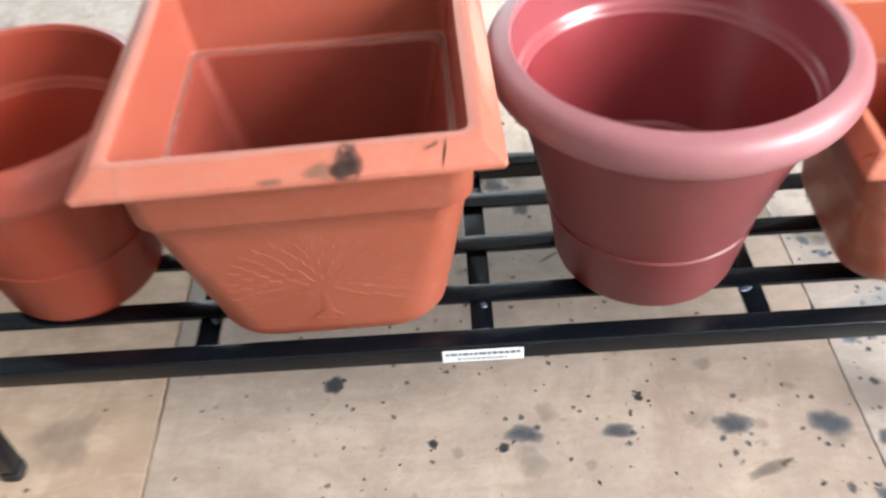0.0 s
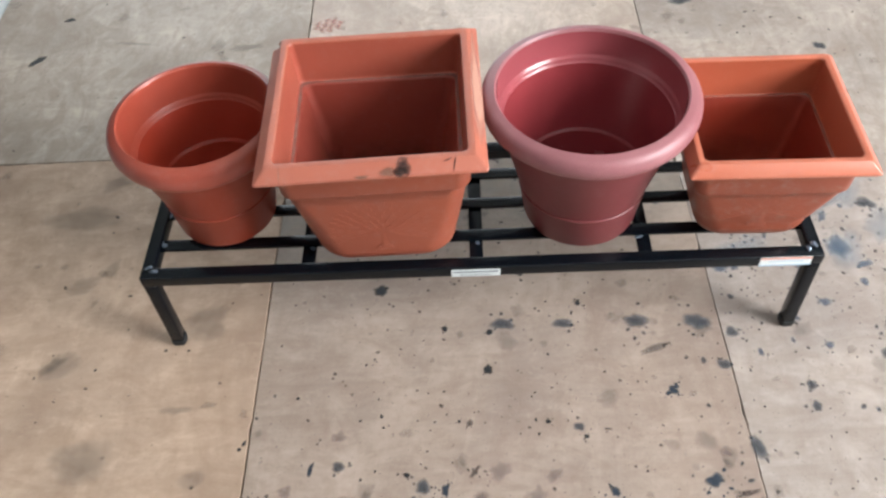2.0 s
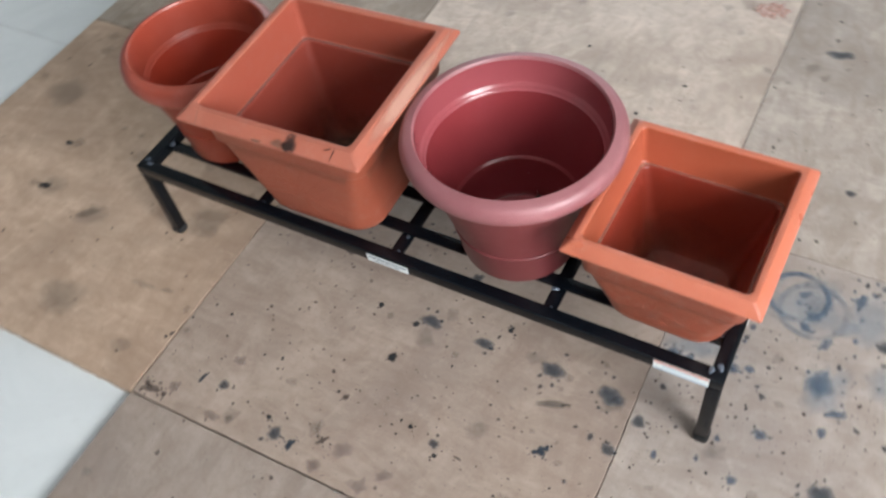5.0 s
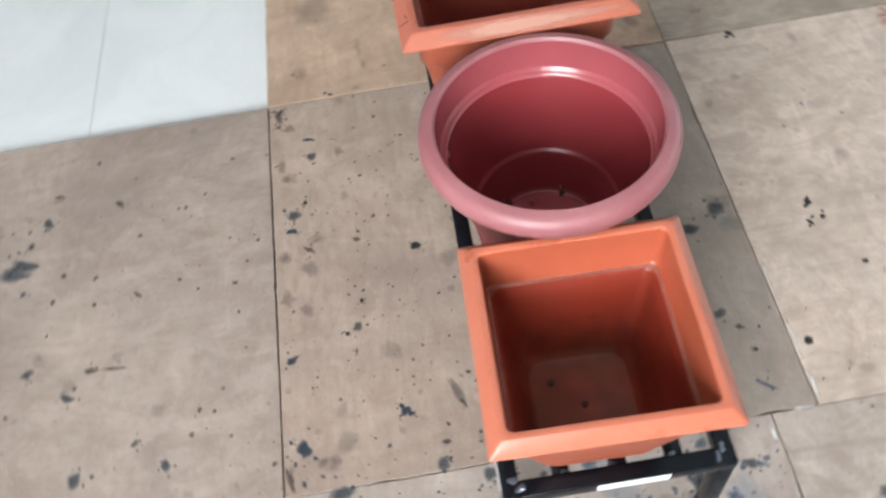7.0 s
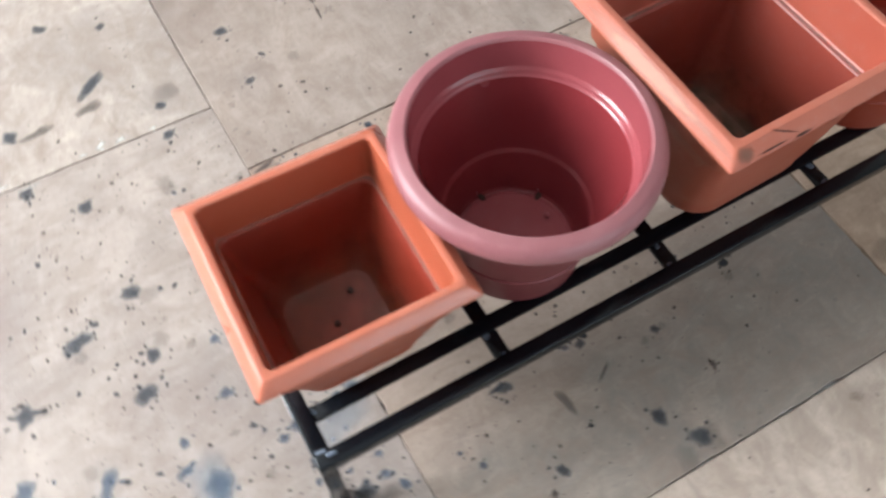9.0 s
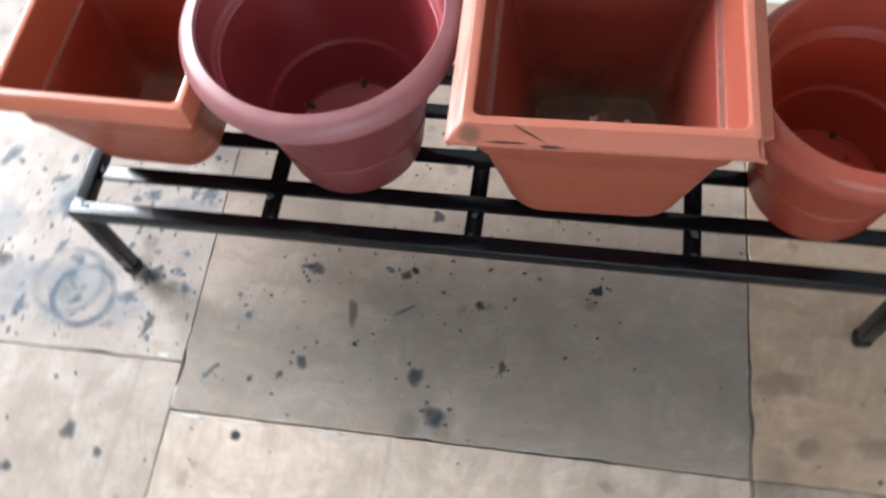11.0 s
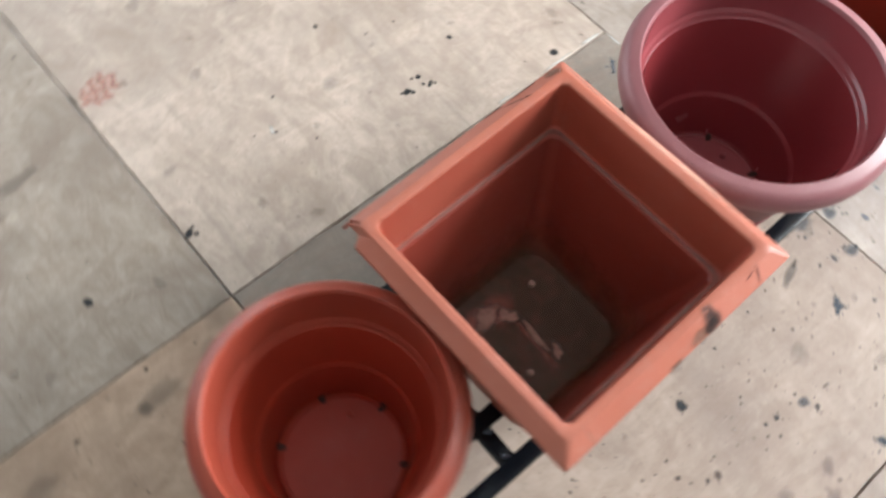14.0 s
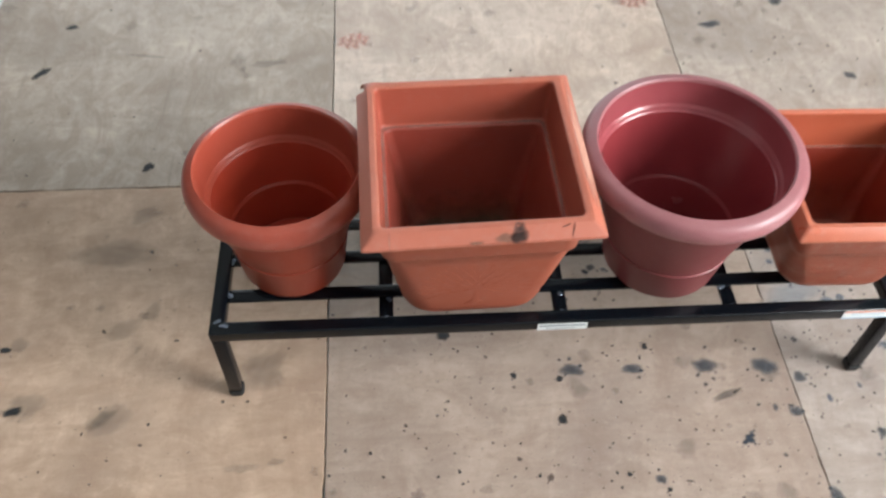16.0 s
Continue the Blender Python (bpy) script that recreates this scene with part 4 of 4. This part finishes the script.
    if broken:
        # the old pot is warped: one side of its rim stands higher
        for piece in pot.children:
            for v in piece.data.vertices:
                x, y, z = v.co
                v.co.z += 0.006 * max(0, (x / lip + 1) / 2) * max(0, (1.4 - y / lip) / 2.4) * z / h
    return pot, dict(lip=lip, crease=opening + 0.0135 * k, h=h, warp=0.006 if broken else 0.0)


def rim_mark(pot, dims, along, u, v, ru, rv, material, name, label, seed, turn=0.0):
    """A mark on the chamfer of the rim: along is the side's turn in degrees, u along the side, v from 0 (top) to 1 (lip)."""
    top, low = Vector((dims["crease"], dims["h"] - 0.002)), Vector((dims["lip"] - 0.0008, dims["h"] - 0.0145))
    way = low - top
    nrm = Vector((-way.y, way.x)).normalized()
    if nrm.y < 0:
        nrm = -nrm

    def lay(a, b):
        f = v + b / way.length
        if f < 0:
            o, z = top.x + f * way.length, dims["h"] + 0.0002 + f * 0.0002
            return u + a, -o, z + 0.0004
        if f > 1:
            return u + a, -(dims["lip"] + 0.0005), low.y - (f - 1) * way.length
        p = top + way * f + nrm * 0.0006
        return u + a, -p.x, p.y

    bm = bmesh.new()
    blob(bm, 0, 0, 0, ru, rv, turn, random.Random(seed), 0.16, lay)
    ob = part(name, bm, material, pot, label)
    ob.matrix_basis = pose(0, 0, 0, 0, 0, along)
    for v in ob.data.vertices:
        x, y, z = ob.matrix_basis @ v.co
        v.co.z += dims["warp"] * max(0, (x / dims["lip"] + 1) / 2) * max(0, (1.4 - y / dims["lip"]) / 2.4)
    return ob


def old_soil(x, y):
    """Soil over the whole floor but for a washed patch by the north side and a streak running south from it."""
    rag = 0.35 * noise.noise((x * 3, y * 3, 1.5)) + 0.2 * noise.noise((x * 9, y * 9, 4.0))
    patch = 1 - math.hypot((x + 0.33) / 0.50, (y - 0.62) / 0.34) + rag
    islet = 1 - math.hypot((x + 0.55) / 0.22, (y - 0.45) / 0.16)
    streak = 0.55 - abs(x + 0.12 - 0.06 * y) / 0.09 if -0.75 < y < 0.6 else -1
    clean = max(patch - max(0.0, 1.6 * islet), streak + 0.5 * rag)
    return 0.92 - 1.5 * max(0.0, clean)


def old_silt(x, y):
    """Silt along the south and west sides of the floor, thinning towards the middle."""
    rag = 0.3 * noise.noise((x * 3, y * 3, 8.5)) + 0.15 * noise.noise((x * 8, y * 8, 2.0))
    return 0.25 + 0.55 * max(-x - 0.35, -y - 0.30, 0.15 * abs(x * y)) + rag


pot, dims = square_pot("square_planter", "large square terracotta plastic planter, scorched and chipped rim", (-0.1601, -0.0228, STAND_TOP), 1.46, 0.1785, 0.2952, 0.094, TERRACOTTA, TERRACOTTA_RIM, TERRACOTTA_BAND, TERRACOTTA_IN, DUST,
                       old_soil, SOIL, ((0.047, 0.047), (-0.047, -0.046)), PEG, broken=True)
rim_mark(pot, dims, 0, 0.050, 0.50, 0.0145, 0.019, SOOT, "scorch_mark", "dark scorched patch", 1)
rim_mark(pot, dims, 0, 0.047, 0.72, 0.0125, 0.009, SOOT, "scorch_mark", "dark scorched patch", 12)
rim_mark(pot, dims, 0, 0.028, 0.72, 0.016, 0.008, SILT, "scorch_mark", "dark scorched patch", 2)
rim_mark(pot, dims, 0, -0.012, 0.98, 0.012, 0.0035, SILT, "scorch_mark", "dark scorched patch", 3)
rim_mark(pot, dims, 0, 0.128, 0.45, 0.0013, 0.014, SOOT, "crack", "dark hairline crack", 4, 0.2)
rim_mark(pot, dims, 0, 0.117, 0.1, 0.008, 0.0013, SOOT, "crack", "dark hairline crack", 5, -0.3)
rim_mark(pot, dims, 180, -0.150, 0.45, 0.013, 0.012, SILT, "scorch_mark", "dark scorched patch", 6)
rim_mark(pot, dims, 180, -0.110, 0.86, 0.030, 0.0017, SOOT, "crack", "dark hairline crack", 7)
rim_mark(pot, dims, 180, -0.085, 0.30, 0.026, 0.0014, SOOT, "crack", "dark hairline crack", 8, 0.45)
rim_mark(pot, dims, 180, -0.060, 0.97, 0.016, 0.0022, SOOT, "crack", "dark hairline crack", 9)
# faded east side, painted paler still for the window's reflection on it
rim_mark(pot, dims, 90, 0.0, 0.5, 0.148, 0.013, GLARE_AND_SEAM, "bleached_patch", "faded stretch of the rim with window glare painted in", 11)
rim_mark(pot, dims, 0, -0.137, 0.5, 0.0009, 0.019, GLARE_AND_SEAM, "weld_line", "pale moulding line across the rim", 10)
part("moulding_hole", loft([circle(0.0019, 0.0002, 12), circle(0.0012, 0.0005, 12)], True, True), HOLE_DARK, pot).matrix_basis = pose(0.1135, -0.1338, 0.155, 78, 0, 18)
# pale lime where water stood on the old soil
for x, y, long, wide, turn, seed in ((-0.036, 0.054, 0.034, 0.017, 20, 31), (-0.012, 0.034, 0.024, 0.013, -50, 32), (-0.004, -0.012, 0.036, 0.008, 84, 33), (0.004, -0.048, 0.016, 0.008, 60, 34)):
    bm = bmesh.new()
    blob(bm, 0, 0, 0, long, wide, radians(turn), random.Random(seed), 0.3)
    part("lime_residue", bm, LIME, pot, "pale pinkish lime left by water").location = (x, y, 0.0094)
# the torn end of the lip, bent out past the corner
tongue = loft([[(x, y + 0.0016 * math.cos(a), z + w * math.sin(a)) for a in [2 * math.pi * i / 12 for i in range(12)]]
               for x, y, z, w in ((-0.135, 0.1745, 0.2815, 0.0025), (-0.150, 0.1752, 0.2800, 0.0042), (-0.160, 0.1758, 0.2770, 0.0048), (-0.167, 0.1763, 0.2745, 0.0042), (-0.171, 0.1766, 0.2725, 0.0026))], True, True)
part("torn_lip", tongue, TERRACOTTA_RIM, pot, "torn end of the rim bent outward", smooth=True, sharp=60)

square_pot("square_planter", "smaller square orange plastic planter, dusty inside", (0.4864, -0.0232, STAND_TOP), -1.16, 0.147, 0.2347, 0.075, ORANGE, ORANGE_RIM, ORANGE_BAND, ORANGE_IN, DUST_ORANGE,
           old_silt, SILT, ((-0.035, -0.040), (0.005, 0.0), (0.046, 0.038)), HOLE_DARK)


def round_pot(name, label, at, body, rim, inside, ledge, floor_r, slot_turn, pegs, material, rim_material, band_material, inner_material, floor_material, rim_label, seed):
    """A turned plastic pot; each profile is rows of (radius, height from the base). Six dark patches stand for drain
    slots at the edge of its floor disc; two pegs stand on it.
    """
    pot = thing(name, label, "plant pot", at=at)
    part("body", loft([circle(r, z) for r, z in body], close_first=True), material, pot, smooth=True, sharp=40)
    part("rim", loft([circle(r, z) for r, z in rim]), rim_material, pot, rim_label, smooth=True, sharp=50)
    part("inner_band", loft([circle(r, z) for r, z in inside[:ledge + 1]]), band_material, pot, "band inside the rim, above the ledge", smooth=True, sharp=40)
    part("inside", loft([circle(r, z) for r, z in inside[ledge:]], close_last=True), inner_material, pot, "stepped inside wall and floor", smooth=True, sharp=40)
    disc = [(0.97, 0.0085), (0.965, 0.0125), (0.945, 0.0138), (0.915, 0.0138), (0.90, 0.0125), (0.60, 0.0122), (0.16, 0.0122), (0.12, 0.0114), (0.05, 0.0112)]
    part("floor_boss", loft([circle(floor_r * k, z, 64) for k, z in disc], close_last=True), floor_material, pot, "dusty raised disc of the pot's floor, brightened in colour", smooth=True, sharp=40)
    rng = random.Random(seed)
    for i in range(6):
        a = radians(slot_turn + 60 * i)
        bm = bmesh.new()
        blob(bm, 0, 0, 0.0143, 0.0085, 0.0048, 0, rng, 0.12)
        slot = part("drain_hole", bm, HOLE_DARK, pot)
        slot.matrix_basis = pose(floor_r * 0.95 * math.cos(a), floor_r * 0.95 * math.sin(a), 0, 0, 0, math.degrees(a))
        fin = part("drain_fin", boxed(0, 0.0016, -0.0007, 0.0007, 0.0, 0.011, bevel=0.0005, segments=1), floor_material, pot)
        fin.matrix_basis = pose(floor_r * 1.02 * math.cos(a + 0.05), floor_r * 1.02 * math.sin(a + 0.05), 0.012, 0, 0, math.degrees(a))
    for x, y in pegs:
        part("peg", loft([circle(0.0046, 0.0118, 16), circle(0.0043, 0.0172, 16), circle(0.0030, 0.0186, 16)], close_last=True), floor_material, pot, smooth=True, sharp=50).location = (x, y, 0)
    return pot


def roll(inner_r, outer_r, top, drop, under_r):
    """A fat rolled rim from the inner lip over the outside and back under."""
    rows = [(inner_r - 0.001, top - 0.006), (inner_r, top - 0.002), (inner_r + 0.002, top)]
    for i in range(13):
        a = radians(78 - 168 * i / 12)
        cx, cz = outer_r - 0.019, top - drop * 0.5
        rows.append((cx + 0.019 * math.cos(a) ** 0.8 if math.cos(a) > 0 else cx, cz + drop * 0.46 * math.sin(a)))
    rows += [(under_r + 0.004, top - drop * 0.99), (under_r, top - drop * 1.0)]
    return rows


P_TOP = 0.2857
round_pot("round_planter", "large round glossy maroon plastic pot with faded rolled rim", (0.1949, -0.0166, STAND_TOP),
          [(0.091, 0.0), (0.0975, 0.001), (0.1010, 0.005), (0.1030, 0.010), (0.1135, 0.080), (0.1145, 0.0825), (0.1125, 0.0845), (0.1135, 0.088), (0.1495, P_TOP - 0.062), (0.1535, P_TOP - 0.048), (0.1545, P_TOP - 0.042)],
          roll(0.1555, 0.1798, P_TOP, 0.044, 0.1545),
          [(0.1545, P_TOP - 0.006), (0.1512, P_TOP - 0.050), (0.1500, P_TOP - 0.0525), (0.1472, P_TOP - 0.0545), (0.1458, P_TOP - 0.0580), (0.1445, P_TOP - 0.0615), (0.1420, P_TOP - 0.0635), (0.1406, P_TOP - 0.0670),
           (0.1115, 0.099), (0.1100, 0.0965), (0.1065, 0.0945), (0.1045, 0.091), (0.0975, 0.016), (0.094, 0.011), (0.088, 0.0085)],
          6, 0.094, 32, ((-0.067, -0.010), (0.067, 0.010)), MAROON, MAROON_WORN, MAROON_BAND, MAROON_IN, MAROON_FLOOR, "fat rolled rim, faded and scuffed to pink", 21)
R_TOP = 0.2492
round_pot("round_planter", "medium round red-brown terracotta plastic pot with rolled rim", (-0.4700, 0.0045, STAND_TOP),
          [(0.083, 0.0), (0.0885, 0.001), (0.0915, 0.005), (0.0930, 0.010), (0.1020, 0.080), (0.1030, 0.0825), (0.1012, 0.0845), (0.1020, 0.088), (0.1240, R_TOP - 0.078), (0.1290, R_TOP - 0.054), (0.1310, R_TOP - 0.047)],
          roll(0.1310, 0.1530, R_TOP, 0.050, 0.1310),
          [(0.1300, R_TOP - 0.006), (0.1252, R_TOP - 0.060), (0.1242, R_TOP - 0.0625), (0.1216, R_TOP - 0.0645), (0.1204, R_TOP - 0.0670), (0.1192, R_TOP - 0.0700), (0.1168, R_TOP - 0.0720), (0.1155, R_TOP - 0.0750),
           (0.0995, 0.100), (0.0980, 0.0975), (0.0948, 0.0955), (0.0932, 0.092), (0.0870, 0.016), (0.084, 0.011), (0.078, 0.0085)],
          6, 0.086, 12, ((0.041, 0.036), (-0.043, -0.040)), BRICK_RED, BRICK_RED_RIM, BRICK_RED_BAND, BRICK_RED_IN, BRICK_RED_FLOOR, "smooth rolled rim", 22)
